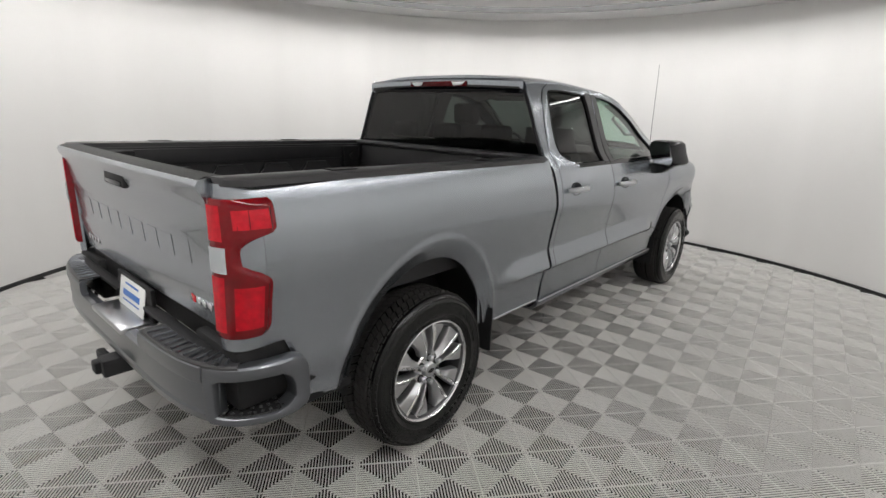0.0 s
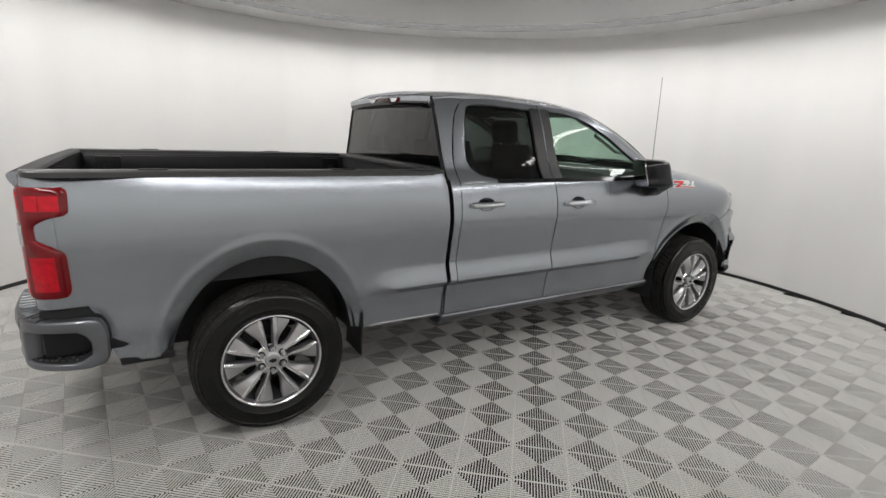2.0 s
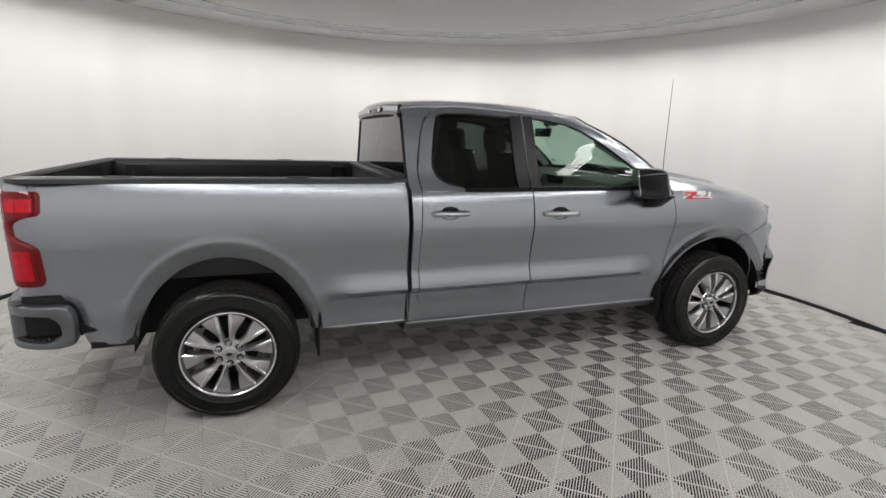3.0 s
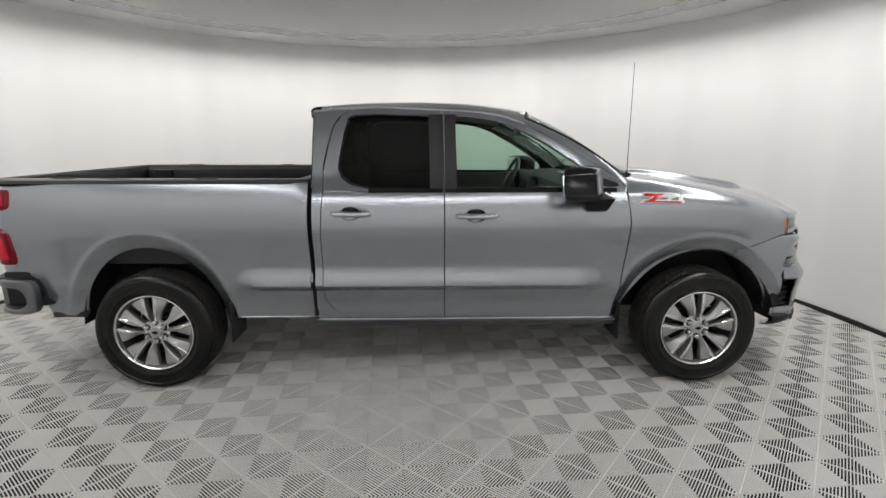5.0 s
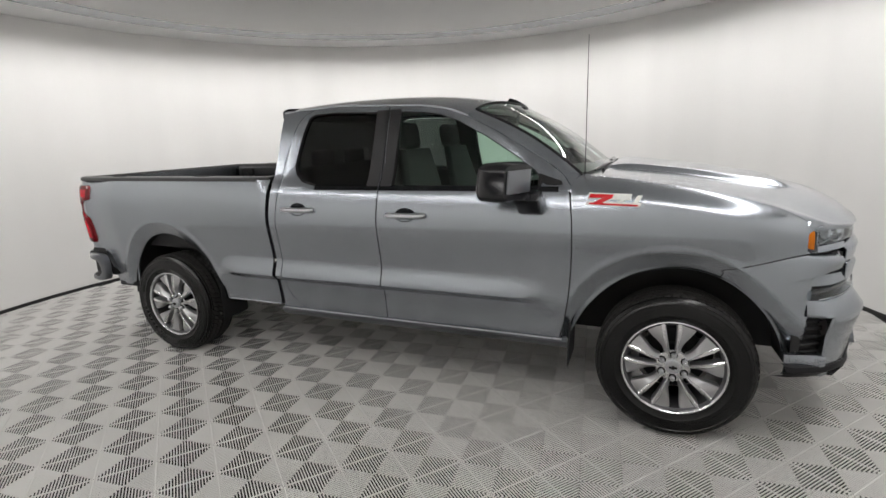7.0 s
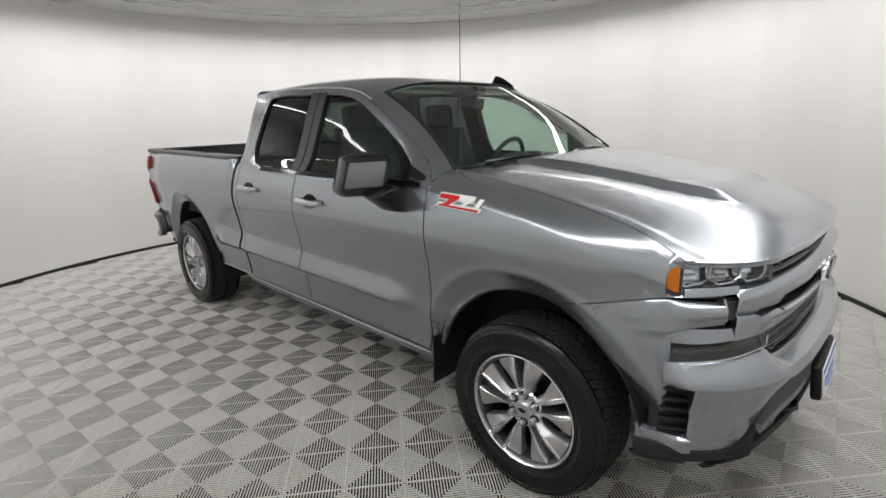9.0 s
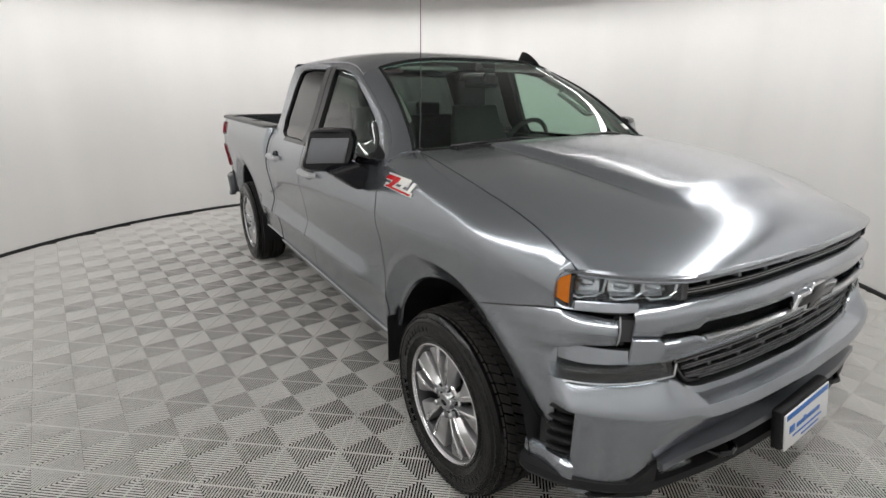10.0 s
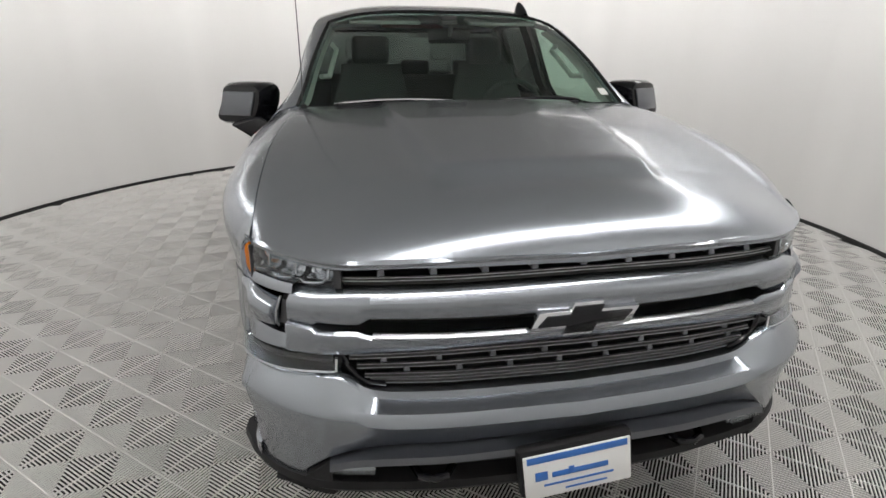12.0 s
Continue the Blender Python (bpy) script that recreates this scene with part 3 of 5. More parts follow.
# ---------------------------------------------------------------- wheels
def wheel(x, s):
    w = tagged(new("wheel"), "alloy wheel with machined spokes and a black tyre")
    w.parent = truck
    w.matrix_basis = pose(x, s * 0.878, HUB, 0, 0, 0 if s < 0 else 180)
    outer = [(0.262, -0.118), (0.268, -0.129), (0.276, -0.132), (0.279, -0.129), (0.300, -0.1365), (0.303, -0.139), (0.307, -0.1375), (0.345, -0.141), (0.362, -0.1395), (0.365, -0.1425), (0.370, -0.1415), (0.379, -0.134), (0.393, -0.124)]
    inner = [(r, -a) for r, a in reversed(outer)]
    part("tyre", join(lathe(outer + [(0.398, -0.118), (0.398, 0.118)] + inner, 96)), RUBBER, w, "black rubber tyre with a deep tread")
    # raised writing on the sidewall, as plain bars
    for start, count in ((0.35, 9), (1.75, 6), (3.4, 9), (4.95, 7)):
        for k in range(count):
            t = start + 0.115 * k
            part("sidewall_bar", moved(box((0.026 if (k * 7 + count) % 3 else 0.018, 0.003, 0.022), (0, 0, 0), 0.001, seg=1), Matrix.Rotation(-t, 4, "Y") @ Matrix.Translation((0, -0.1405, 0.334))), RUBBER, w)
    # tread: rings of blocks with grooves between
    bands = ((-0.136, -0.095, 0.402, 60, 0.0), (-0.087, -0.052, 0.410, 66, 0.35), (-0.045, -0.008, 0.411, 66, 0.0), (0.008, 0.045, 0.411, 66, 0.5), (0.052, 0.087, 0.410, 66, 0.2), (0.095, 0.136, 0.402, 60, 0.6))
    tread = bmesh.new()
    for a0, a1, r, count, ph in bands:
        slant = 0.25 if a0 < -0.09 or a0 > 0.09 else 0.55
        for k in range(count):
            t0, t1 = 2 * math.pi * (k + ph) / count, 2 * math.pi * (k + ph + 0.80) / count
            d = 2 * math.pi / count * slant * (1 if a0 > 0 else -1)
            ra, rb = (r - 0.022, r) if a0 < -0.09 else ((r, r - 0.022) if a0 > 0.09 else (r, r))
            vs = []
            for rr0, rr1 in ((0.385, 0.385), (ra, rb)):
                for t, a, rr in ((t0, a0, rr0), (t1, a0, rr0), (t1 + d, a1, rr1), (t0 + d, a1, rr1)):
                    vs.append(tread.verts.new((rr * math.cos(t), a, rr * math.sin(t))))
            for q in ((4, 5, 6, 7), (0, 1, 5, 4), (1, 2, 6, 5), (2, 3, 7, 6), (3, 0, 4, 7)):
                tread.faces.new([vs[i] for i in q])
    part("tread", tidy(tread), TREAD, w, "dusty tread blocks")
    rim = part("rim", lathe([(0.268, -0.120), (0.267, -0.131), (0.262, -0.133), (0.257, -0.128), (0.255, -0.118)], 96), RIM_FACE, w, "machined alloy rim")
    part("rim_barrel", lathe([(0.256, -0.119), (0.243, -0.110), (0.236, -0.080), (0.222, 0.02), (0.225, 0.12), (0.262, 0.125)], 96), RIM_DARK, rim, "dark rim barrel")
    part("brake_disc", join(lathe([(0.09, 0.030), (0.175, 0.030), (0.175, 0.055), (0.09, 0.055)], 48), lathe([(0.0, 0.0), (0.088, 0.0), (0.095, 0.03)], 32)), DARK_STEEL, w, "dark brake disc")
    part("caliper", box((0.10, 0.07, 0.16), (0.155, 0.03, 0.02), 0.02), DARK_STEEL, w, "dark brake caliper")
    for k in range(5):
        a = radians(95) + 2 * math.pi * k / 5
        for e in (-1, 1):
            # one arm of a split spoke, slim at the hub and flaring to the rim
            def arm(r, f, lift=0.0):
                t = (r - 0.05) / 0.20
                near, far = 0.010 + 0.018 * t, 0.037 + 0.036 * t + 0.060 * step(0.22, 0.90, t)
                across = e * (near + (far - near) * f)
                face = -0.100 - 0.014 * math.sin(math.pi * min(1, t)) - 0.012 * t
                return (r * math.cos(a) - across * math.sin(a), face + lift, r * math.sin(a) + across * math.cos(a))
            rs = line(0.075, 0.259, 10)
            drop = lambda r: 0.012 * (1 - step(0.13, 0.22, r))
            edge = lambda r: 0.34 - 0.10 * step(0.15, 0.24, r)
            part("spoke_face", sheet([[arm(r, 0.03, 0.001), arm(r, 0.08, -0.003), arm(r, edge(r) - 0.05, -0.003), arm(r, edge(r), 0.001)] for r in rs]), RIM_FACE, rim, "bright machined spoke edge")
            part("spoke", sheet([[arm(r, 0.0, 0.055), arm(r, 0.0, 0.008), arm(r, 0.05, 0.0012), arm(r, edge(r), 0.0012), arm(r, 0.93, 0.009 + drop(r)), arm(r, 1.0, 0.018 + drop(r)), arm(r, 1.0, 0.055)] for r in [0.05] + rs]), RIM_SILVER, rim, "silver painted spoke facet")
            # the short machined foot of the flare along the rim
            part("spoke_tip", sheet([[arm(r, f, -0.0015 + 0.009 * f) for f in line(0.06, 0.97, 5)] for r in (0.2475, 0.260)]), RIM_FACE, rim, "bright machined flare at the rim")
    for k in range(6):
        b = math.pi / 2 + 2 * math.pi * k / 6
        part("lug_nut", moved(lathe([(0.0, -0.128), (0.009, -0.128), (0.0135, -0.122), (0.0135, -0.085)], 12), Matrix.Translation((0.066 * math.cos(b), 0.0, 0.066 * math.sin(b)))), SATIN_CHROME, w, "bright lug nut")
    part("hub", lathe([(0.0, -0.100), (0.085, -0.098), (0.092, -0.09), (0.092, -0.02)], 48), RIM_FACE, w)
    for k in range(6):
        b = math.pi / 2 + 2 * math.pi * k / 6
        part("lug_pocket", moved(lathe([(0.0, -0.1012), (0.021, -0.1012), (0.0215, -0.095)], 16), Matrix.Translation((0.066 * math.cos(b), 0.0, 0.066 * math.sin(b)))), EDGE_BLACK, w, "dark lug pocket")
    cap = part("hub_cap", lathe([(0.0, -0.119), (0.034, -0.118), (0.039, -0.113), (0.040, -0.09)], 32), SATIN_CHROME, w, "silver hub cap")
    part("emblem", join(box((0.040, 0.004, 0.012), (0, -0.1195, 0), 0.001), box((0.014, 0.004, 0.022), (0, -0.1197, 0), 0.001)), GLOSS_BLACK, cap, "small black cross emblem")
    return w


for x in (-AXLE, AXLE):
    for s in (-1, 1):
        wheel(x, s)

# ---------------------------------------------------------------- underbody and wheel housings
part("chassis", join(box((5.0, 0.12, 0.16), (-0.05, -0.45, 0.52), 0.02), box((5.0, 0.12, 0.16), (-0.05, 0.45, 0.52), 0.02),
                     box((1.9, 1.70, 0.05), (0.35, 0, 0.45), 0.01), box((0.10, 1.5, 0.10), (-AXLE, 0, HUB), 0.03), box((0.10, 1.5, 0.10), (AXLE, 0, HUB), 0.03),
                     box((0.9, 0.5, 0.2), (1.5, 0, 0.5), 0.05)), DARK_STEEL, truck, "dark steel chassis and axles")
for arch, inner in ((REAR_ARCH, 0.60), (FRONT_ARCH, 0.58)):
    for s in (-1, 1):
        rows = []
        for y in line(0.905, inner, 5):
            rows.append([(arch[0] + (arch[2] + 0.012) * math.cos(t), s * y, max(0.45, arch[1] + (arch[3] + 0.012) * math.sin(t))) for t in line(0.07, math.pi - 0.07, 33)])
        liner = sheet(rows)
        back = prism([(p[0], s * inner, p[2]) for p in rows[-1]], (0, -s * 0.01, 0))
        part("wheel_housing", join(liner, back), BLACK, truck, "black wheel housing")
for x0 in (REAR_ARCH[0] + 0.50, FRONT_ARCH[0] - 0.50):
    for s in (-1, 1):
        rows = [[(x0 + 0.012 * math.sin(3 * (z - 0.2)), s * y, z) for y in line(0.70, 0.945, 6)] for z in line(0.33, 0.60, 8)]
        part("mud_flap", sheet(rows, (0.008, 0, 0)), BLACK, truck, "black rubber mud flap")

# ---------------------------------------------------------------- nose of the truck
def nose_point(y, z, out):
    """A point of the nose at y and height z, pushed out by out metres along the plan's normal."""
    a = abs(y)
    m = (front_plan(a + 0.004) - front_plan(max(0, a - 0.004))) / (0.004 + min(a, 0.004))
    n = Vector((1, -m if a > 0.004 else 0, 0)).normalized()
    return (front_plan(a) + n.x * out, y + math.copysign(1, y) * n.y * out, z)


def nose_band(name, ys, prof, mat, back=0.04, label="", parent=None):
    """A band round the nose: prof holds (height, out) pairs; a height may depend on |y|."""
    rows = [[nose_point(y, z(abs(y)) if callable(z) else z, o(abs(y)) if callable(o) else o) for y in ys] for z, o in prof]
    return part(name, sheet(rows, (-back, 0, 0)), mat, parent or truck, label)


A_TOP = curve((0.0, 1.122), (0.60, 1.107), (0.66, 1.100), (0.75, 1.088), (0.92, 1.068))
TOP_OPEN = curve((0.0, 1.186), (0.26, 1.184), (0.62, 1.170), (0.92, 1.176))
LENS_LOW = curve((0.60, 1.112), (0.70, 1.106), (0.80, 1.098), (0.92, 1.078))
LOW_TOP = curve((0.0, 0.944), (0.25, 0.940), (0.60, 0.920), (0.75, 0.905), (0.90, 0.885))
LOW_BOT = curve((0.0, 0.822), (0.54, 0.822), (0.62, 0.868), (0.75, 0.852), (0.90, 0.832))
BUMP_TOP = curve((0.0, 0.796), (0.48, 0.797), (0.54, 0.806), (0.60, 0.848), (0.64, 0.862), (0.75, 0.848), (0.90, 0.830))
CREASE = curve((0.0, 0.750), (0.48, 0.750), (0.60, 0.770), (0.75, 0.776), (0.90, 0.770))
BUMP_LOW = curve((0.0, 0.615), (0.55, 0.602), (0.63, 0.585), (0.69, 0.530), (0.75, 0.460), (0.85, 0.430), (0.95, 0.430))
UNDER = lambda a: 1 - 0.75 * step(0.46, 0.66, a)
LEDGE = lambda a: step(0.48, 0.62, a)
NARROW = lambda a: 1 - 0.35 * step(0.50, 0.86, a)


def straight(*pts):
    """A line of straight runs through points (x, y), flat beyond its ends."""
    def f(x):
        for (x0, y0), (x1, y1) in zip(pts, pts[1:]):
            if x <= x1:
                return y0 + (y1 - y0) * max(0.0, x - x0) / (x1 - x0)
        return pts[-1][1]
    return f


def raised(f, d):
    return lambda a: f(a) + d


wide = line(-0.62, 0.62, 45)
part("grille_back", sheet([[nose_point(y, z, -0.10) for y in line(-0.72, 0.72, 31)] for z in line(0.76, 1.19, 5)], (-0.02, 0, 0)), EDGE_BLACK, truck, "black void behind the grille")
MARKER_LOW = straight((0.857, 1.066), (0.868, 1.066), (0.918, 1.122))
nose_band("hood_lip", line(-0.872, 0.872, 57), ((lambda a: hood_skin(front_plan(a) - 0.004, a) - 0.001 if a < 0.853 else hood_skin(2.42, 0.853) - 0.001 - 0.4 * (a - 0.853), 0.0), (raised(TOP_OPEN, 0.014), 0.007), (raised(TOP_OPEN, 0.003), 0.004), (TOP_OPEN, -0.03)), PAINT, 0.03)
# painted frame of the grille: two bars and the posts that join them
frame_ys = sorted(line(-0.745, 0.745, 61) + [s * a for s in (-1, 1) for a in (0.5385, 0.5405, 0.5455, 0.5715, 0.5745, 0.5755, 0.671, 0.673, 0.681, 0.683)])
SLOT_TOP = straight((0.0, 1.036), (0.545, 1.036), (0.572, 1.016), (0.672, 1.014), (0.682, 1.004), (0.75, 1.004))
SLOT_LOW = straight((0.0, 0.984), (0.540, 0.984), (0.575, 0.996), (0.672, 0.992), (0.682, 1.003), (0.75, 1.003))
nose_band("grille_frame", frame_ys, ((raised(A_TOP, 0.002), -0.05), (A_TOP, -0.006), (raised(A_TOP, -0.010), 0.008), (raised(A_TOP, -0.026), 0.022), (raised(A_TOP, -0.032), 0.023), (raised(SLOT_TOP, 0.008), 0.015), (raised(SLOT_TOP, 0.001), 0.012), (SLOT_TOP, -0.05)), PAINT, 0.005, "grey painted grille frame, upper bar")
nose_band("grille_frame", frame_ys, ((SLOT_LOW, -0.05), (raised(SLOT_LOW, -0.001), 0.010), (raised(SLOT_LOW, -0.008), 0.019), (raised(SLOT_LOW, -0.014), 0.019), (lambda a: LOW_TOP(a) + 0.008, 0.008), (LOW_TOP, 0.002), (LOW_TOP, -0.05)), PAINT, 0.005, "grey painted grille frame, lower bar")
nose_band("slot_lip", line(-0.535, 0.535, 35), ((0.9855, 0.004), (0.9875, 0.014), (0.983, 0.0215), (0.979, 0.0205)), SATIN_CHROME, 0.006, "satin bright lip of the middle slot")
nose_band("slot_insert", line(-0.545, 0.545, 35), ((1.030, -0.04), (1.026, -0.012), (1.018, -0.012), (1.014, -0.04)), GLOSS_BLACK, 0.01, "gloss black slot insert")
nose_band("slot_edge", line(-0.54, 0.54, 35), ((1.0275, -0.014), (1.026, -0.009), (1.0245, -0.010)), SATIN_CHROME, 0.004, "thin bright slot edge")
# upper grille: slats and posts
upper = tagged(new("upper_grille"), "black upper grille with thin bright-edged slats")
upper.parent = truck
mid = lambda d: (lambda a: A_TOP(a) + d)
for d, o in ((0.026, -0.014), (0.010, -0.024), (0.054, -0.036)):
    nose_band("slat", wide, ((mid(d + 0.005), o - 0.03), (mid(d + 0.004), o), (mid(d - 0.003), o + 0.003), (mid(d - 0.005), o - 0.01)), EDGE_BLACK, 0.010, "", upper)
for d, o in ((0.0305, -0.0145), (0.0235, -0.0105)):
    nose_band("slat_edge", wide, ((mid(d + 0.0012), o - 0.004), (mid(d + 0.001), o + 0.001), (mid(d - 0.001), o + 0.001)), SATIN_CHROME, 0.004, "thin bright slat edge", upper)
for y in line(-0.52, 0.52, 9):
    x, _, _ = nose_point(y, 0, -0.022)
    z0, z1 = A_TOP(abs(y)) + 0.031, TOP_OPEN(abs(y)) - 0.004
    part("post", prism([(x, y - 0.010, z0), (x, y + 0.010, z0), (x - 0.010, y + 0.006, z1), (x - 0.010, y - 0.006, z1)], (-0.03, 0, 0), 0.002), PAINT_LOW, upper, "grey grille post")
# lower grille
low_grille = tagged(new("lower_grille"), "black lower grille with thin bright-edged slats and posts")
low_grille.parent = truck
at_low = lambda f: (lambda a: LOW_TOP(a) + (0.822 - LOW_TOP(a)) * f)
for k, f in enumerate((0.20, 0.50, 0.80, 0.985)):
    half = 0.606 - 0.066 * f
    ys = line(-half, half, 37)
    g = at_low(f)
    nose_band("slat", ys, ((raised(g, 0.006), -0.05), (raised(g, 0.005), -0.016), (raised(g, -0.005), -0.012), (raised(g, -0.007), -0.04)), EDGE_BLACK, 0.01, "", low_grille)
    for d, o in ((0.0052, -0.0155), (-0.0042, -0.0118)):
        nose_band("slat_edge", ys, ((raised(g, d + 0.0012), o - 0.004), (raised(g, d + 0.001), o + 0.001), (raised(g, d - 0.001), o + 0.001)), SATIN_CHROME, 0.004, "thin bright slat edge", low_grille)
    if k < 3:
        g2 = at_low((0.50, 0.80, 0.985)[k])
        for y in line(-half + 0.10, half - 0.10, 8):
            yy = y + (0.03 if k % 2 else -0.01)
            x, _, _ = nose_point(yy, 0, -0.024)
            z0, z1 = g(abs(yy)) - 0.006, g2(abs(yy)) + 0.006
            part("post", prism([(x, yy - 0.006, z0), (x, yy + 0.006, z0), (x + 0.003, yy + 0.009, z1), (x + 0.003, yy - 0.009, z1)], (-0.03, 0, 0), 0.002), PAINT_LOW, low_grille, "grey grille post")
for s in (-1, 1):
    part("grille_edge", tube([nose_point(s * a, z, -0.012) for a, z in ((0.612, 0.922), (0.598, 0.880), (0.570, 0.842), (0.545, 0.824), (0.50, 0.816))], 0.007, 8), GLOSS_BLACK, low_grille, "gloss black grille edge")


# emblem: a plain black cross with a bright rim
def cross_shape(w, h, a, x):
    return [(x, -w, -a), (x, -w + 0.022, a), (x, -0.036, a), (x, -0.028, h), (x, 0.052, h), (x, 0.044, a), (x, w + 0.012, a), (x, w - 0.012, -a), (x, 0.036, -a), (x, 0.028, -h), (x, -0.052, -h), (x, -0.044, -a)]


emblem = part("front_emblem", moved(prism(cross_shape(0.142, 0.050, 0.026, 0.0), (0.022, 0, 0), 0.004), Matrix.Translation((2.672, -0.01, 1.020))), CHROME, truck, "bright-rimmed black cross emblem")
part("emblem_face", moved(prism(cross_shape(0.122, 0.040, 0.016, 0.0), (0.006, 0, 0), 0.0015), Matrix.Translation((2.6925, -0.01, 1.020))), GLOSS_BLACK, emblem, "black emblem face")

seam_arch = lambda z: FRONT_ARCH[0] + FRONT_ARCH[2] * math.sqrt(max(0.0, 1 - ((z - HUB) / FRONT_ARCH[3]) ** 2))
for s in (-1, 1):
    side = lambda ys: [s * y for y in ys]
    # headlight: dark housing, three cells with bright lower rims, clear lens, amber end
    lamp = tagged(new("headlight"), "clear headlight with three cells and an amber end")
    lamp.parent = truck
    nose_band("housing", side(line(0.625, 0.905, 18)), ((raised(TOP_OPEN, 0.004), -0.050), (1.150, -0.058), (raised(LENS_LOW, -0.004), -0.050)), SATIN_BLACK, 0.02, "dark lamp housing", lamp)
    for y0, y1 in ((0.648, 0.722), (0.730, 0.798), (0.806, 0.860)):
        cell = nose_band("reflector", side(line(y0 + 0.006, y1 - 0.004, 8)), ((raised(TOP_OPEN, -0.004), -0.022), (raised(TOP_OPEN, -0.012), -0.044), (1.140, -0.050), (raised(LENS_LOW, 0.016), -0.042), (raised(LENS_LOW, 0.010), -0.022)), LAMP_SILVER, 0.004, "reflector cell", lamp)
        x, y, z = nose_point(s * (y0 + y1) / 2, 1.142, -0.040)
        part("projector", moved(lathe([(0.0, -0.016), (0.010, -0.013), (0.019, -0.004), (0.024, 0.010)], 24), Matrix.Translation((x, y, z)) @ Matrix.Rotation(radians(90), 4, "Z")), LAMP_SILVER, cell, "silvery projector bowl")
        low = [nose_point(s * y0, TOP_OPEN(y0) - 0.006, -0.008), nose_point(s * (y0 + 0.004), LENS_LOW(y0) + 0.030, -0.006), nose_point(s * (y0 + 0.016), LENS_LOW(y0) + 0.014, -0.004), nose_point(s * (y0 + 0.034), LENS_LOW(y0) + 0.009, -0.003), nose_point(s * (y1 - 0.010), LENS_LOW(y1) + 0.009, -0.003), nose_point(s * y1, LENS_LOW(y1) + 0.016, -0.004)]
        part("cell_rim", tube(low, 0.0042, 8), CHROME, cell, "bright cell rim")
    nose_band("lens", side(line(0.634, 0.862, 18)), ((raised(TOP_OPEN, 0.001), -0.008), (raised(TOP_OPEN, -0.004), 0.000), (1.145, 0.003), (raised(LENS_LOW, 0.006), 0.004), (LENS_LOW, -0.006)), CLEAR_LENS, 0.002, "clear outer lens", lamp)
    marker = nose_band("side_marker", side(line(0.864, 0.916, 9)), ((raised(TOP_OPEN, -0.004), -0.010), (raised(TOP_OPEN, -0.009), 0.001), (lambda a: 0.6 * TOP_OPEN(a) + 0.4 * MARKER_LOW(a), 0.006), (raised(MARKER_LOW, 0.012), 0.005), (raised(MARKER_LOW, 0.006), -0.008)), AMBER, 0.02, "amber side marker", lamp)
    part("marker_rim", tube([nose_point(s * a, z, 0.003) for a, z in ((0.861, 1.165), (0.861, 1.12), (0.861, 1.070), (0.870, 1.072), (0.890, 1.096), (0.917, 1.126), (0.917, 1.165))], 0.0045, 8), SATIN_BLACK, marker, "dark marker rim")
    nose_band("grille_corner", side(line(0.618, 0.637, 4)), ((TOP_OPEN, -0.014), (raised(TOP_OPEN, -0.004), -0.003), (raised(LENS_LOW, 0.002), 0.0), (raised(LENS_LOW, -0.006), -0.012)), SATIN_BLACK, 0.04)
    # painted strip under the lamp, a dark line, then the blade that runs back into the bumper's flank
    strip_top = lambda a: LENS_LOW(a) if a < 0.857 else max(MARKER_LOW(a), A_TOP(a) - 0.006) - 0.002
    nose_band("lamp_strip", side(sorted(line(0.740, 0.912, 19) + [0.857, 0.868])), ((raised(strip_top, 0.001), -0.02), (raised(strip_top, -0.001), 0.002), (raised(strip_top, -0.006), 0.006), (raised(A_TOP, -0.012), lambda a: 0.010 - 0.006 * step(0.86, 0.9, a)), (raised(A_TOP, -0.019), -0.02)), PAINT, 0.02)
    nose_band("cheek_void", side(line(0.735, 0.870, 14)), ((1.075, -0.014), (1.0, -0.022), (0.93, -0.020), (0.86, -0.016)), GLOSS_BLACK, 0.02, "gloss black cheek recess")
    nose_band("notch", side(line(0.740, 0.770, 5)), ((1.054, -0.02), (1.048, 0.002), (0.984, 0.004), (0.974, -0.02)), SATIN_BLACK, 0.03, "dark corner notch")
    part("notch_edge", tube([nose_point(s * 0.774, z, o) for z, o in ((1.056, 0.002), (1.02, 0.016), (0.985, 0.010), (0.970, 0.0))], 0.003, 8), SATIN_CHROME, truck, "thin bright notch edge")
    nose_band("cheek_ledge", side(line(0.735, 0.895, 14)), ((0.958, -0.02), (0.955, 0.002), (lambda a: LOW_TOP(a) + 0.012, lambda a: 0.008 - 0.02 * step(0.82, 0.895, a)), (lambda a: LOW_TOP(a) + 0.002, -0.02)), PAINT, 0.02)
    # lower lamp
    lower = nose_band("turn_lamp", side(line(0.620, 0.880, 18)), ((raised(LOW_TOP, 0.002), -0.014), (raised(LOW_TOP, -0.004), 0.000), (lambda a: (LOW_TOP(a) + LOW_BOT(a)) / 2, 0.006), (raised(LOW_BOT, 0.006), 0.010), (raised(LOW_BOT, 0.000), -0.008)), CLEAR_LENS, 0.003, "smoked lower lamp lens")
    nose_band("lamp_back", side(line(0.615, 0.885, 18)), ((raised(LOW_TOP, 0.004), -0.02), (lambda a: (LOW_TOP(a) + LOW_BOT(a)) / 2, -0.030), (raised(LOW_BOT, -0.004), -0.02)), GLOSS_BLACK, 0.02, "dark lamp housing", lower)
    nose_band("lamp_bar", side(line(0.640, 0.860, 14)), ((lambda a: LOW_TOP(a) - 0.022, -0.018), (lambda a: LOW_TOP(a) - 0.024, -0.010), (lambda a: LOW_TOP(a) - 0.030, -0.010), (lambda a: LOW_TOP(a) - 0.032, -0.018)), SATIN_BLACK, 0.01, "dark inner lamp bar", lower)
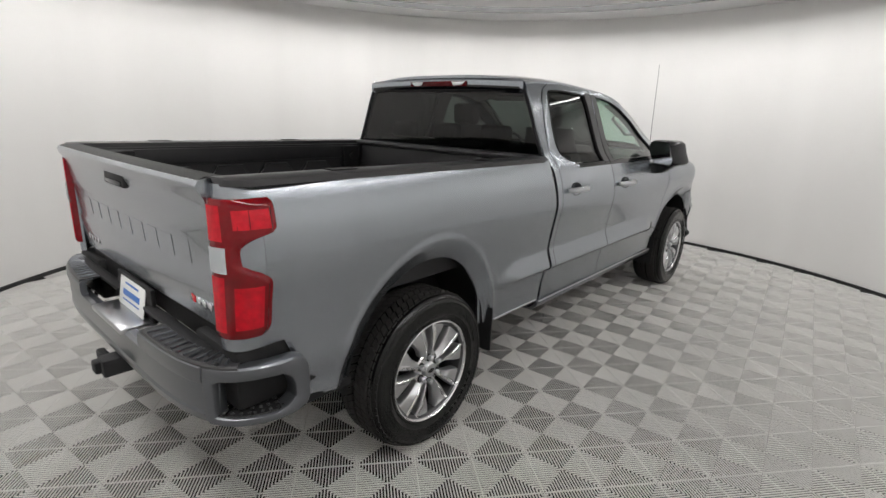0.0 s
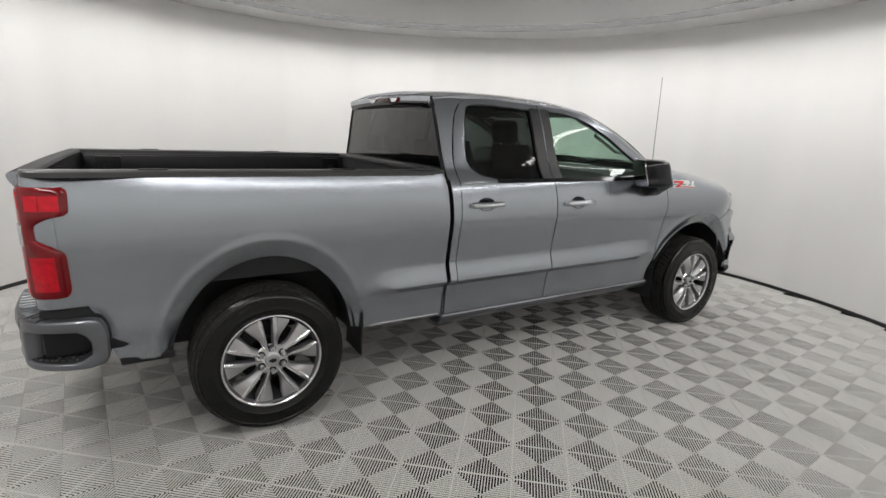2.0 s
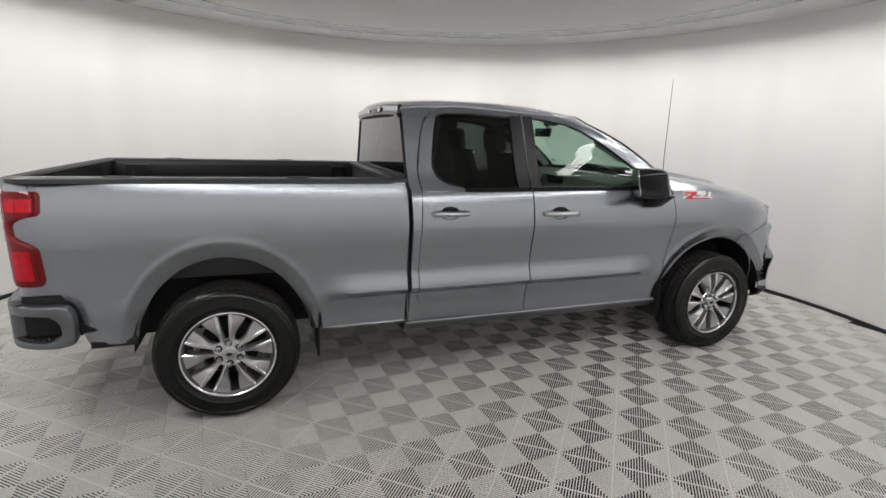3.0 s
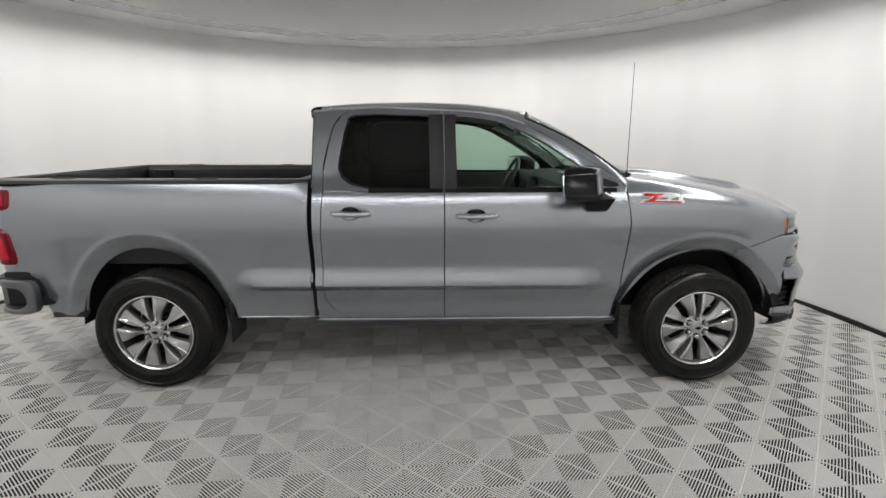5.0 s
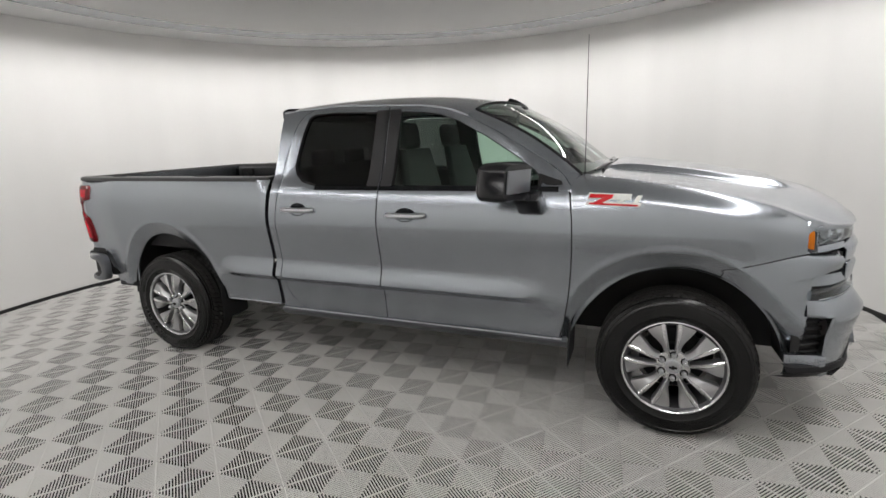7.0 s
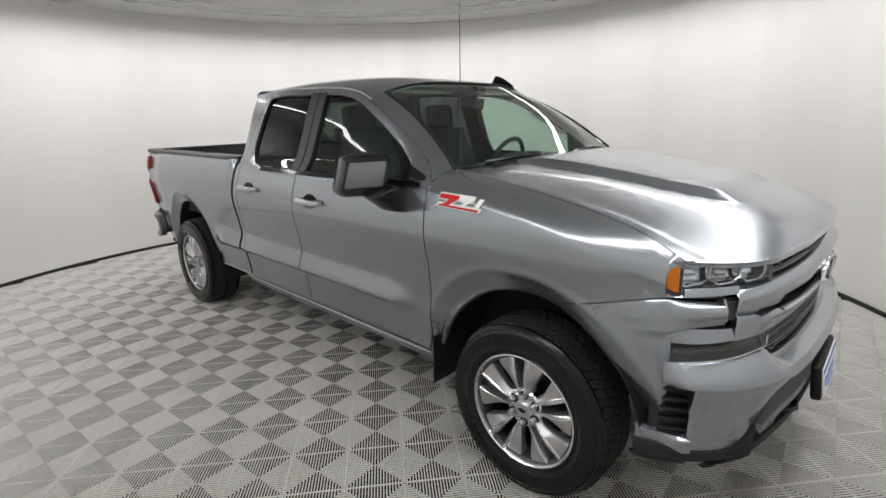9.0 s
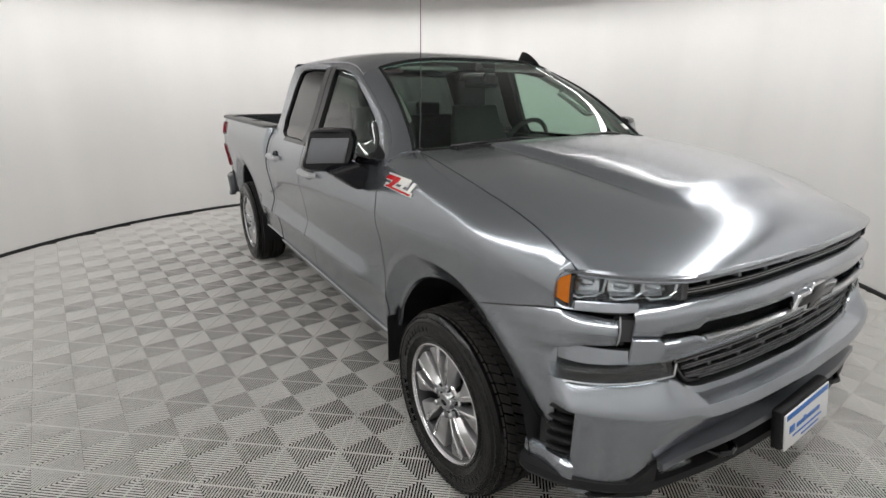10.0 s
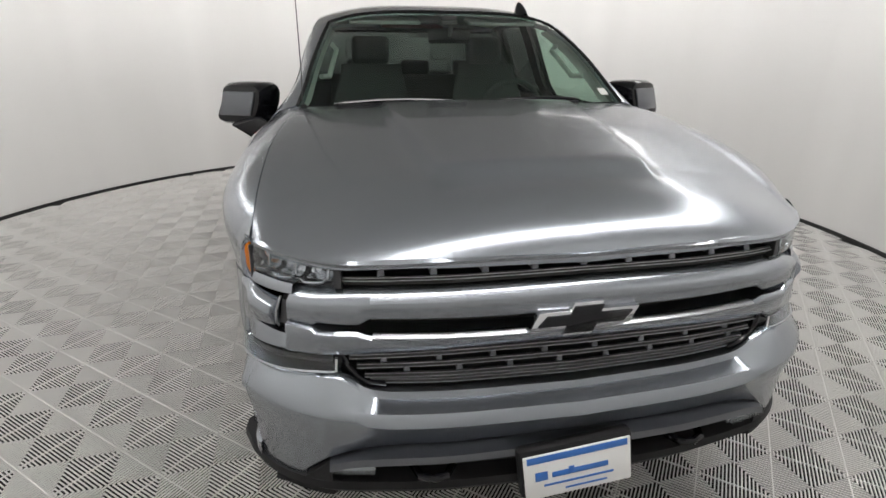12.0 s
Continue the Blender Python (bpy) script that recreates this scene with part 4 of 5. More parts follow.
    part("lamp_line", tube([nose_point(s * a, LOW_BOT(a) + 0.004, 0.012) for a in line(0.622, 0.862, 14)], 0.0025, 6), SATIN_CHROME, lower, "thin bright line below the lamp")
    part("lamp_end", tube([nose_point(s * 0.619, z, 0.008) for z in (0.912, 0.89, 0.872)], 0.004, 8), CHROME, lower, "bright lamp end")
    # bumper cover: the flank behind the seam, the column beside the vent, and the blade that runs forward from them
    blade_top = straight((0.774, 1.046), (0.885, 1.054))
    blade_low = curve((0.774, 0.972), (0.80, 0.966), (0.84, 0.956), (0.865, 0.935), (0.885, 0.930))
    bulge = curve((0.0, 0.0), (0.05, 0.012), (0.30, 0.022), (0.62, 0.032), (0.80, 0.030), (0.93, 0.020), (0.985, 0.008), (1.0, 0.0))
    low_n, high_n, flank_n = 16, 16, 14
    ahead = (0.874, 0.870, 0.860, 0.848, 0.835, 0.820, 0.805, 0.790, 0.781, 0.776, 0.774)
    grid = []
    for k in range(low_n + high_n + 1):
        r = []
        for j in range(flank_n + len(ahead)):
            u = min(1.0, j / (flank_n - 1))
            a = 0.885 if j < flank_n else ahead[j - flank_n]
            top = 0.922 + u * 0.132 if j < flank_n else blade_top(a)
            low = 0.88 + u * 0.05 if j < flank_n else blade_low(a)
            v = max(0.0, (k - low_n) / high_n)
            z = 0.530 + (low - 0.530) * k / low_n if k <= low_n else low + (top - low) * v
            if j < flank_n:
                x0 = seam_arch(z)
                x = x0 + (2.384 - x0) * u
                o = bulge(v) * 0.35 * step(0.7, 1.0, u) if k > low_n else 0.0
                r.append((x, s * (side_y(x, z) + o), z))
            else:
                w = 0.35 + 0.65 * step(0.885, 0.835, a)
                o = bulge(v) * w * (1 - step(0.782, 0.773, a) * 0.9) if k > low_n else (0.0 if a > 0.872 else -0.012)
                p = Vector(nose_point(s * a, z, o))
                p.y += s * min(0.0, nose_flank(z) - 0.978)
                r.append(p)
        grid.append(r)
    cover = bmesh.new()
    vs = [[cover.verts.new(p) for p in r] for r in grid]
    for k in range(low_n + high_n):
        for j in range(flank_n + len(ahead) - 1):
            if k >= low_n or j < flank_n + 1:
                cover.faces.new((vs[k][j], vs[k][j + 1], vs[k + 1][j + 1], vs[k + 1][j]))
    bmesh.ops.delete(cover, geom=[v for v in cover.verts if not v.link_faces], context="VERTS")
    tidy(cover)
    bmesh.ops.solidify(cover, geom=cover.faces[:], thickness=0.012)
    part("bumper_side", tidy(cover), PAINT, truck, "grey painted bumper flank with a forward blade below the headlight")
    seam = []
    for u in line(0.02, 1.0, 14):
        z = 0.926 + 0.132 * u
        x = seam_arch(z) + (2.384 - seam_arch(z)) * u
        seam.append((x, s * (side_y(x, z) + 0.0008), z))
    part("bumper_seam", tube(seam, 0.0024, 6), EDGE_BLACK, truck, "thin dark seam between fender and bumper")
    # upright air vent at the corner
    vent = tagged(new("corner_vent"), "black upright air vent with slats")
    vent.parent = truck
    nose_band("vent_back", side(line(0.825, 0.880, 6)), ((0.83, -0.02), (0.70, -0.024), (0.545, -0.018)), EDGE_BLACK, 0.02, "black vent void", vent)
    for z in (0.725, 0.685, 0.645, 0.605, 0.565):
        nose_band("vent_slat", side(line(0.835, 0.874, 5)), ((z + 0.006, -0.02), (z + 0.004, -0.002), (z - 0.002, 0.002), (z - 0.006, -0.012)), BLACK, 0.01, "", vent)
    tuck = lambda o: (lambda a: o * (1 - 0.9 * step(0.845, 0.885, a)))
    nose_band("bumper_shoulder", side(line(0.832, 0.876, 9)), ((raised(BUMP_TOP, 0.003), -0.05), (BUMP_TOP, 0.0), (raised(BUMP_TOP, -0.008), tuck(0.010)), (raised(CREASE, 0.010), tuck(0.040)), (CREASE, tuck(0.045)), (raised(CREASE, -0.014), tuck(0.046)), (raised(CREASE, -0.020), tuck(0.040)), (raised(CREASE, -0.021), -0.03)), PAINT, 0.01, "grey painted bumper shoulder above the vent")
    nose_band("bumper_wing", side(line(0.835, 0.900, 10)), ((0.556, -0.012), (0.550, tuck(0.018)), (0.538, tuck(0.030)), (0.50, tuck(0.032)), (0.455, tuck(0.020)), (0.440, -0.01)), PAINT, 0.02, "grey painted lower bumper wing")
    # fog lamp and tow hook
    fog = part("fog_lamp", sheet([[nose_point(s * y, z, o) for y in line(0.530, 0.640, 7)] for z, o in ((0.572, 0.016), (0.566, 0.040), (0.538, 0.042), (0.530, 0.016))], (-0.006, 0, 0)), CLEAR_LENS, truck, "clear fog lamp")
    part("fog_reflector", sheet([[nose_point(s * y, z, 0.022) for y in line(0.535, 0.635, 6)] for z in (0.570, 0.551, 0.532)], (-0.01, 0, 0)), CHROME, fog, "bright fog lamp reflector")
    hook = [(2.56, s * 0.33, 0.535), (2.66, s * 0.33, 0.53), (2.690, s * 0.35, 0.53), (2.697, s * 0.385, 0.53), (2.680, s * 0.42, 0.53), (2.64, s * 0.435, 0.532), (2.56, s * 0.435, 0.535)]
    part("tow_hook", tube(hook, 0.012, 10), GLOSS_BLACK, truck, "black tow hook")
    # body tip between hood, fender and headlight
    zt, ze = bonnet_edge(2.385) - SHOULDER, bonnet_z(2.385, 0.798)
    ys = side_y(2.385, zt)
    rows = []
    for t in line(0, 1, 9):
        a = Vector(nose_point(s * (0.859 + 0.024 * t), hood_skin(2.41, 0.859) - 0.03 * t, 0.002))
        g = (1 - t) * math.acos((0.859 - 0.798) / (ys - 0.798))
        b = Vector((2.383, s * (0.798 + (ys - 0.798) * math.cos(g)), zt + (ze - zt) * math.sin(g)))
        rows.append([a + (b - a) * k + Vector((0, 0, 0.006 * math.sin(math.pi * k))) for k in line(0, 1, 6)])
    part("fender_tip", sheet(rows, (0, 0, -0.012)), PAINT, truck)

nose_band("front_bumper", line(-0.836, 0.836, 73), (
    (raised(BUMP_TOP, 0.003), -0.06), (BUMP_TOP, 0.0), (lambda a: (BUMP_TOP(a) - 0.008) * LEDGE(a) + (CREASE(a) + 0.026) * (1 - LEDGE(a)), lambda a: (0.016 * LEDGE(a) + 0.006 * (1 - LEDGE(a))) * NARROW(a)), (lambda a: CREASE(a) + 0.010 + 0.006 * (1 - LEDGE(a)), lambda a: (0.060 - 0.004 * (1 - LEDGE(a))) * NARROW(a)), (CREASE, lambda a: 0.068 * NARROW(a)),
    (lambda a: CREASE(a) - 0.020, lambda a: 0.071 * NARROW(a)), (0.70, lambda a: (0.060 - 0.010 * UNDER(a)) * NARROW(a)), (lambda a: max(0.655, BUMP_LOW(a) + 0.035), lambda a: (0.052 - 0.026 * UNDER(a)) * NARROW(a)),
    (lambda a: BUMP_LOW(a) + 0.018, lambda a: (0.042 - 0.034 * UNDER(a)) * NARROW(a)), (raised(BUMP_LOW, 0.002), lambda a: 0.026 * (1 - UNDER(a))), (BUMP_LOW, -0.02)), PAINT, 0.01, "grey painted front bumper")
nose_band("valance_lip", line(-0.64, 0.64, 41), ((lambda a: BUMP_LOW(a) - 0.001, 0.0), (lambda a: BUMP_LOW(a) - 0.004, 0.046), (lambda a: BUMP_LOW(a) - 0.026, 0.050), (lambda a: BUMP_LOW(a) - 0.034, 0.01)), PAINT_LOW, 0.02, "grey valance lip")
nose_band("valance_void", line(-0.80, 0.80, 41), ((0.60, -0.02), (0.54, -0.03), (0.47, -0.02)), BLACK, 0.03)
for s in (-1, 1):
    nose_band("valance_corner", [s * y for y in line(0.645, 0.80, 10)], ((lambda a: BUMP_LOW(a) - 0.001, 0.020), (lambda a: BUMP_LOW(a) - 0.006, 0.030), (0.44, 0.026), (0.42, 0.0)), BLACK, 0.03, "black valance corner")
nose_band("skid_lip", line(-0.90, 0.90, 51), ((0.500, 0.0), (0.495, 0.030), (0.470, 0.034), (0.435, 0.010), (0.410, -0.04)), BLACK, 0.03, "black lower air dam")
# front plate on its black holder
plate_turn = Matrix.Translation((2.74, 0.0, 0.548)) @ Matrix.Rotation(radians(6), 4, "X") @ Matrix.Rotation(radians(-6), 4, "Y")
holder = part("plate_holder", moved(box((0.04, 0.325, 0.165), (-0.012, 0, 0.008), 0.012), plate_turn), BLACK, truck, "black plate holder")
plate = part("front_plate", moved(box((0.006, 0.305, 0.150), (0.012, 0, 0), 0.003), plate_turn), PLATE, truck, "white dealer plate with blue print")
for z, h, w, y in ((0.060, 0.022, 0.285, 0.0), (0.002, 0.030, 0.035, -0.105), (0.0, 0.018, 0.16, 0.005), (0.004, 0.026, 0.016, -0.02), (-0.032, 0.007, 0.20, 0.0), (-0.055, 0.006, 0.12, 0.02)):
    part("print_bar", moved(box((0.002, w, h), (0.0155, y, z), 0.0005), plate_turn), PLATE_BLUE, plate, "blue bar of print")

# ---------------------------------------------------------------- cowl, wipers, aerial, roof fin
rows = [[(x - 0.08 * (y / 0.8) ** 2, y, z) for y in line(-0.82, 0.82, 25)] for x, z in ((1.59, 1.415), (1.57, 1.432), (1.53, 1.440), (1.50, 1.440), (1.46, 1.45))]
part("cowl_panel", sheet(rows, (0, 0, -0.02)), BLACK, truck, "black plastic cowl below the windshield")
for y0, y1 in ((-0.66, -0.08), (-0.02, 0.56)):
    wiper = part("wiper", tube([(1.520 - 0.08 * (y / 0.8) ** 2, y, 1.462 + 0.014 * math.sin(math.pi * (y - y0) / (y1 - y0)) + 0.02 * (y - y0)) for y in line(y0, y1, 12)], [0.006] + [0.009] * 10 + [0.005], 8), GLOSS_BLACK, truck, "black wiper")
    part("blade", box((0.012, abs(y1 - y0) * 0.95, 0.016), (1.505, (y0 + y1) / 2, 1.462), 0.003), BLACK, wiper, "rubber wiper blade")
aerial = part("antenna", tube([(1.425, -0.805, z) for z in (1.43, 1.6, 2.0, 2.20)], [0.0032, 0.0028, 0.0022, 0.0018], 8), SATIN_BLACK, truck, "thin black rod antenna")
part("antenna_base", moved(lathe([(0.0, 0.03), (0.010, 0.028), (0.016, 0.010), (0.020, 0.0)], 16, "z"), Matrix.Translation((1.425, -0.805, 1.432))), BLACK, aerial, "black antenna base")
fin_rows = []
for t in line(0, 1, 9):
    h, w = 0.062 * math.sin(math.pi * min(1, 0.12 + 0.88 * t) * 0.62) * (1 if t < 0.9 else 0.4) + 0.004, 0.030 * math.sin(math.pi * (0.15 + 0.7 * t)) + 0.006
    x = 0.80 - 0.17 * t
    z = roof_z(x, 0.50) - 0.006
    fin_rows.append([(x, 0.50 + w * math.cos(a), z + (h + 0.006) * math.sin(a) ** 1.5) for a in line(0, math.pi, 11)])
part("roof_fin", sheet(fin_rows), GLOSS_BLACK, truck, "small dark roof antenna fin")

# ---------------------------------------------------------------- mirrors, handles, badges
for s in (-1, 1):
    door = next(o for o in truck.children if o.name.startswith("front_door") and o.data.vertices[0].co.y * s > 0)
    rows = []
    for x, sy, sz, cz in ((1.195, 0.55, 0.55, 1.410), (1.184, 0.90, 0.88, 1.410), (1.155, 1.0, 1.0, 1.409), (1.08, 1.03, 1.03, 1.408), (1.020, 1.02, 1.02, 1.406), (1.000, 0.95, 0.94, 1.406)):
        ring = []
        for k in range(28):
            t = 2 * math.pi * k / 28
            c, q = math.cos(t), math.sin(t)
            ring.append((x, s * (1.140 + 0.124 * sy * math.copysign(abs(c) ** 0.45, c)), cz + 0.028 + 0.104 * sz * math.copysign(abs(q) ** 0.45, q)))
        rows.append(ring)
    head = sheet(rows, loop=True)
    head.verts.ensure_lookup_table()
    head.faces.new([head.verts[k] for k in range(28)])
    swing = Matrix.Translation((1.12, s * 1.0, 0)) @ Matrix.Rotation(radians(s * 26), 4, "Z") @ Matrix.Translation((-1.12, -s * 1.0, 0))
    mirror = part("door_mirror", moved(tidy(head), swing), GLOSS_BLACK, door, "gloss black door mirror")
    part("mirror_glass", moved(prism([(0.998, v[1], v[2]) for v in [(0, s * (1.140 + 0.114 * math.copysign(abs(math.cos(2 * math.pi * k / 24)) ** 0.45, math.cos(2 * math.pi * k / 24))), 1.434 + 0.094 * math.copysign(abs(math.sin(2 * math.pi * k / 24)) ** 0.45, math.sin(2 * math.pi * k / 24))) for k in range(24)]], (-0.004, 0, 0)), swing), CHROME, mirror, "mirror glass")
    part("mirror_insert", moved(box((0.012, 0.185, 0.120), (1.1925, s * 1.142, 1.440), 0.006), swing), PAINT_LOW, mirror, "satin grey mirror front")
    part("mirror_arm", prism([(1.225, s * 0.962, 1.345), (1.225, s * 0.966, 1.255), (1.225, s * 1.01, 1.245), (1.225, s * 1.09, 1.300), (1.225, s * 1.16, 1.345), (1.225, s * 1.03, 1.385)], (-0.135, 0, 0), 0.014, 3), GLOSS_BLACK, mirror, "black mirror arm")
    part("mirror_patch", prism([(1.18, s * (upper_y(1.18, 1.40) + 0.002), 1.388), (1.33, s * (upper_y(1.33, 1.40) + 0.002), 1.388), (1.31, s * (upper_y(1.31, 1.42) + 0.002), 1.425), (1.18, s * (upper_y(1.18, 1.46) + 0.002), 1.465)], (0, -s * 0.01, 0)), BLACK, door)
    for x, host in ((-0.485, next(o for o in truck.children if o.name.startswith("rear_door") and o.data.vertices[0].co.y * s > 0)), (0.382, door)):
        z = 1.235 if x < 0 else 1.218
        y = side_y(x, z)
        cup = moved(lathe([(0.0, 0.001), (0.040, 0.0012), (0.046, 0.004), (0.047, 0.0)], 28), Matrix.Translation((x, s * y, z)) @ Matrix.Diagonal((1.55, s, 0.95, 1)))
        grip = part("door_handle", tube([(x + dx, s * (y + dy), z + 0.002) for dx, dy in ((-0.138, 0.006), (-0.125, 0.024), (-0.09, 0.036), (0.0, 0.041), (0.09, 0.036), (0.125, 0.024), (0.138, 0.006))], [0.012, 0.0165, 0.018, 0.018, 0.018, 0.0165, 0.012], 12), SATIN_CHROME, host, "bright door handle")
        part("handle_cup", cup, GLOSS_BLACK, grip, "dark handle cup")
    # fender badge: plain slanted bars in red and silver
    def yb(x, z):
        low, top = bonnet_edge(x) - SHOULDER, bonnet_z(x, 0.798)
        y = side_y(x, z) if z < low else 0.798 + (side_y(x, low) - 0.798) * math.sqrt(max(0.0, 1 - ((z - low) / (top - low)) ** 2))
        return s * (y + 0.002)
    badge = tagged(new("fender_badge"), "red and silver slanted bar badge")
    badge.parent = truck
    def slab(name, pts, mat, lift=0.004):
        return part(name, prism([(x, yb(x, z) + s * lift * 0.2, z) for x, z in pts], (0, s * lift, 0), 0.0008, 1), mat, badge)
    slab("badge_base", [(1.452, 1.302), (1.700, 1.293), (1.712, 1.312), (1.466, 1.322)], PLATE, 0.003)
    slab("badge_outline", [(1.464, 1.334), (1.660, 1.328), (1.666, 1.358), (1.470, 1.366)], PLATE, 0.0025)
    slab("badge_outline", [(1.482, 1.308), (1.536, 1.307), (1.586, 1.342), (1.530, 1.346)], PLATE, 0.0030)
    slab("badge_bar", [(1.470, 1.305), (1.690, 1.297), (1.696, 1.306), (1.476, 1.314)], BADGE_RED, 0.006)
    slab("badge_block", [(1.470, 1.340), (1.578, 1.337), (1.584, 1.356), (1.476, 1.360)], BADGE_RED, 0.006)
    slab("badge_slash", [(1.490, 1.312), (1.530, 1.311), (1.578, 1.340), (1.536, 1.342)], BADGE_RED, 0.006)
    slab("badge_block", [(1.590, 1.336), (1.652, 1.334), (1.656, 1.352), (1.594, 1.355)], PLATE, 0.006)
    slab("badge_slash", [(1.590, 1.310), (1.614, 1.309), (1.650, 1.336), (1.624, 1.337)], PLATE, 0.006)
    slab("badge_block", [(1.668, 1.308), (1.690, 1.307), (1.712, 1.350), (1.690, 1.351)], PLATE, 0.006)

# ---------------------------------------------------------------- tail of the truck
corner = [(-2.705, 0.952), (-2.745, 0.946), (-2.780, 0.930), (-2.803, 0.905), (-2.815, 0.875), (-2.818, 0.838)]


def corner_at(w):
    """Plan of the bed's rear corner: w from 0 on the flank to 1 on the back."""
    f = min(0.9999, max(0.0, w)) * (len(corner) - 1)
    i = int(f)
    a, b = Vector(corner[i]), Vector(corner[i + 1])
    return a + (b - a) * (f - i)


for s in (-1, 1):
    rows = []
    for z in line(0.835, BED_TOP, 20):
        inset = side_y(-2.70, z) - 0.950
        rows.append([(p.x, s * (p.y + inset * (1 - w)), z) for w in line(0, 1, 13) for p in (corner_at(w),)])
    part("bed_corner", sheet(rows, (0.02, -s * 0.02, 0)), PAINT, truck)
    reach = curve((0.885, 0.02), (0.93, -0.10), (1.08, -0.10), (1.13, 0.10), (1.16, 0.38), (1.21, 0.40), (1.245, 0.20), (1.275, -0.32), (1.36, -0.34), (1.385, -0.20))
    rows = []
    for z in line(0.888, 1.385, 34):
        r = []
        w0 = reach(z)
        for w in line(w0, 1.0, 16):
            if w >= 0:
                p = corner_at(w)
            else:
                p = Vector((-2.705 - w * 0.10, 0.952 - w * 0.010))
            edge = min(1.0, (w - w0) / 0.14, (1.0 - w) / 0.06 + 0.2, (z - 0.885) / 0.012, (1.388 - z) / 0.012)
            o = 0.004 + 0.014 * math.sqrt(max(0.0, edge))
            n = Vector((-step(-0.1, 0.9, w), 1.0 - step(0.2, 1.0, w) * 0.9)).normalized()
            inset = (side_y(-2.70, z) - 0.950) * (1 - max(0, w)) if w > 0 else side_y(-2.70, z) - 0.950
            r.append((p.x + n.x * o, s * (p.y + inset + n.y * o), z))
        rows.append(r)
    tail = part("taillight", sheet(rows, (0.02, -s * 0.012, 0)), RED_LENS, truck, "red taillight with a clear reversing lamp")
    lens = lambda w, z, o: (corner_at(w).x - o * 1.0, s * (corner_at(w).y + o * 0.35), z)
    part("reverse_lamp", sheet([[lens(w, z, 0.0225) for w in line(0.56, 0.985, 6)] for z in line(1.135, 1.225, 5)], (0.004, 0, 0)), CLEAR_LENS, tail, "clear reversing lamp")
    part("reverse_back", sheet([[lens(w, z, 0.0205) for w in line(0.56, 0.985, 6)] for z in line(1.135, 1.225, 5)], (0.002, 0, 0)), LAMP_SILVER, tail, "bright lamp reflector")
    for w0, w1, z0, z1, mat, tip in ((0.06, 0.50, 0.925, 1.085, RED_BRIGHT, "bright red lamp face"), (-0.20, 0.45, 1.285, 1.350, RED_BRIGHT, "bright red lamp face"), (0.66, 0.96, 0.915, 1.120, RED_BRIGHT, "bright red lamp face"), (0.64, 0.96, 1.245, 1.365, RED_BRIGHT, "bright red lamp face")):
        rows = []
        for z in line(z0, z1, 6):
            r = []
            for w in line(w0, w1, 8):
                p = corner_at(w) if w >= 0 else Vector((-2.705 - w * 0.10, 0.952 - w * 0.010))
                n = Vector((-step(-0.1, 0.9, w), 1.0 - step(0.2, 1.0, w) * 0.9)).normalized()
                inset = (side_y(-2.70, z) - 0.950) * (1 - max(0, w)) if w > 0 else side_y(-2.70, z) - 0.950
                r.append((p.x + n.x * 0.0188, s * (p.y + inset + n.y * 0.0188), z))
            rows.append(r)
        part("lamp_face", sheet(rows, (0.003, -s * 0.003, 0)), mat, tail, tip)

# tailgate with its lip, handle and pressed bars
gate_prof = [(-2.770, 0.872), (-2.786, 0.880), (-2.792, 0.94), (-2.803, 1.05), (-2.798, 1.07), (-2.808, 1.22), (-2.815, 1.24), (-2.822, 1.33), (-2.834, 1.375), (-2.852, 1.405), (-2.858, 1.425), (-2.850, 1.440), (-2.82, 1.447), (-2.76, 1.446), (-2.752, 1.438), (-2.752, 0.875)]
rows = [[(x - 0.012 * (1 - (y / 0.82) ** 2), y, z) for y in line(-0.834, 0.834, 33)] for x, z in gate_prof]
gate_skin = sheet(rows, None)
gate_skin.verts.ensure_lookup_table()
for j in (0, 32):
    gate_skin.faces.new([gate_skin.verts[i * 33 + j] for i in range(len(gate_prof))])
gate = part("tailgate", tidy(gate_skin), PAINT, truck, "grey painted tailgate with a pressed upper lip")
part("gate_cap", sheet([[(x - 0.012 * (1 - (y / 0.82) ** 2), y, z) for y in line(-0.822, 0.822, 25)] for x, z in ((-2.846, 1.441), (-2.82, 1.451), (-2.76, 1.450), (-2.748, 1.440))], (0, 0, -0.004)), BLACK, gate, "black cap on the tailgate")
handle = part("gate_handle", box((0.02, 0.24, 0.06), (-2.838, 0.0, 1.352), 0.008), BLACK, gate, "black tailgate handle")
part("handle_pull", box((0.014, 0.20, 0.022), (-2.848, 0.0, 1.340), 0.005), GLOSS_BLACK, handle)
for k in range(9):
    y = 0.58 - k * 0.145
    rows = [[(-2.803 - 0.0667 * (z - 1.145) - 0.012 * (1 - (v / 0.82) ** 2) - o, v, z) for v in line(y - 0.044, y + 0.044, 5)] for z, o in ((1.101, -0.001), (1.103, 0.0018), (1.187, 0.0018), (1.189, -0.001))]
    part("pressed_bar", sheet(rows, (0.003, 0, 0)), PAINT, gate, "pressed letter block")
for y, w in ((-0.66, 0.18), (0.62, 0.20)):
    for k in range(4):
        part("gate_badge", box((0.005, w / 5, 0.028), (-2.796 - 0.012 * (1 - (y / 0.82) ** 2), y + (k - 1.5) * w / 4, 0.955), 0.001, Matrix.Rotation(radians(8), 4, "X")), BADGE_RED if y < 0 and k == 3 else CHROME, gate, "small badge bar")

# rear bumper: body paint darkened for the shade on its down-facing sides
rear_plan = [(-2.945, 0.0), (-2.945, 0.30), (-2.940, 0.55), (-2.918, 0.74), (-2.865, 0.88), (-2.780, 0.955), (-2.680, 0.985), (-2.575, 0.985)]


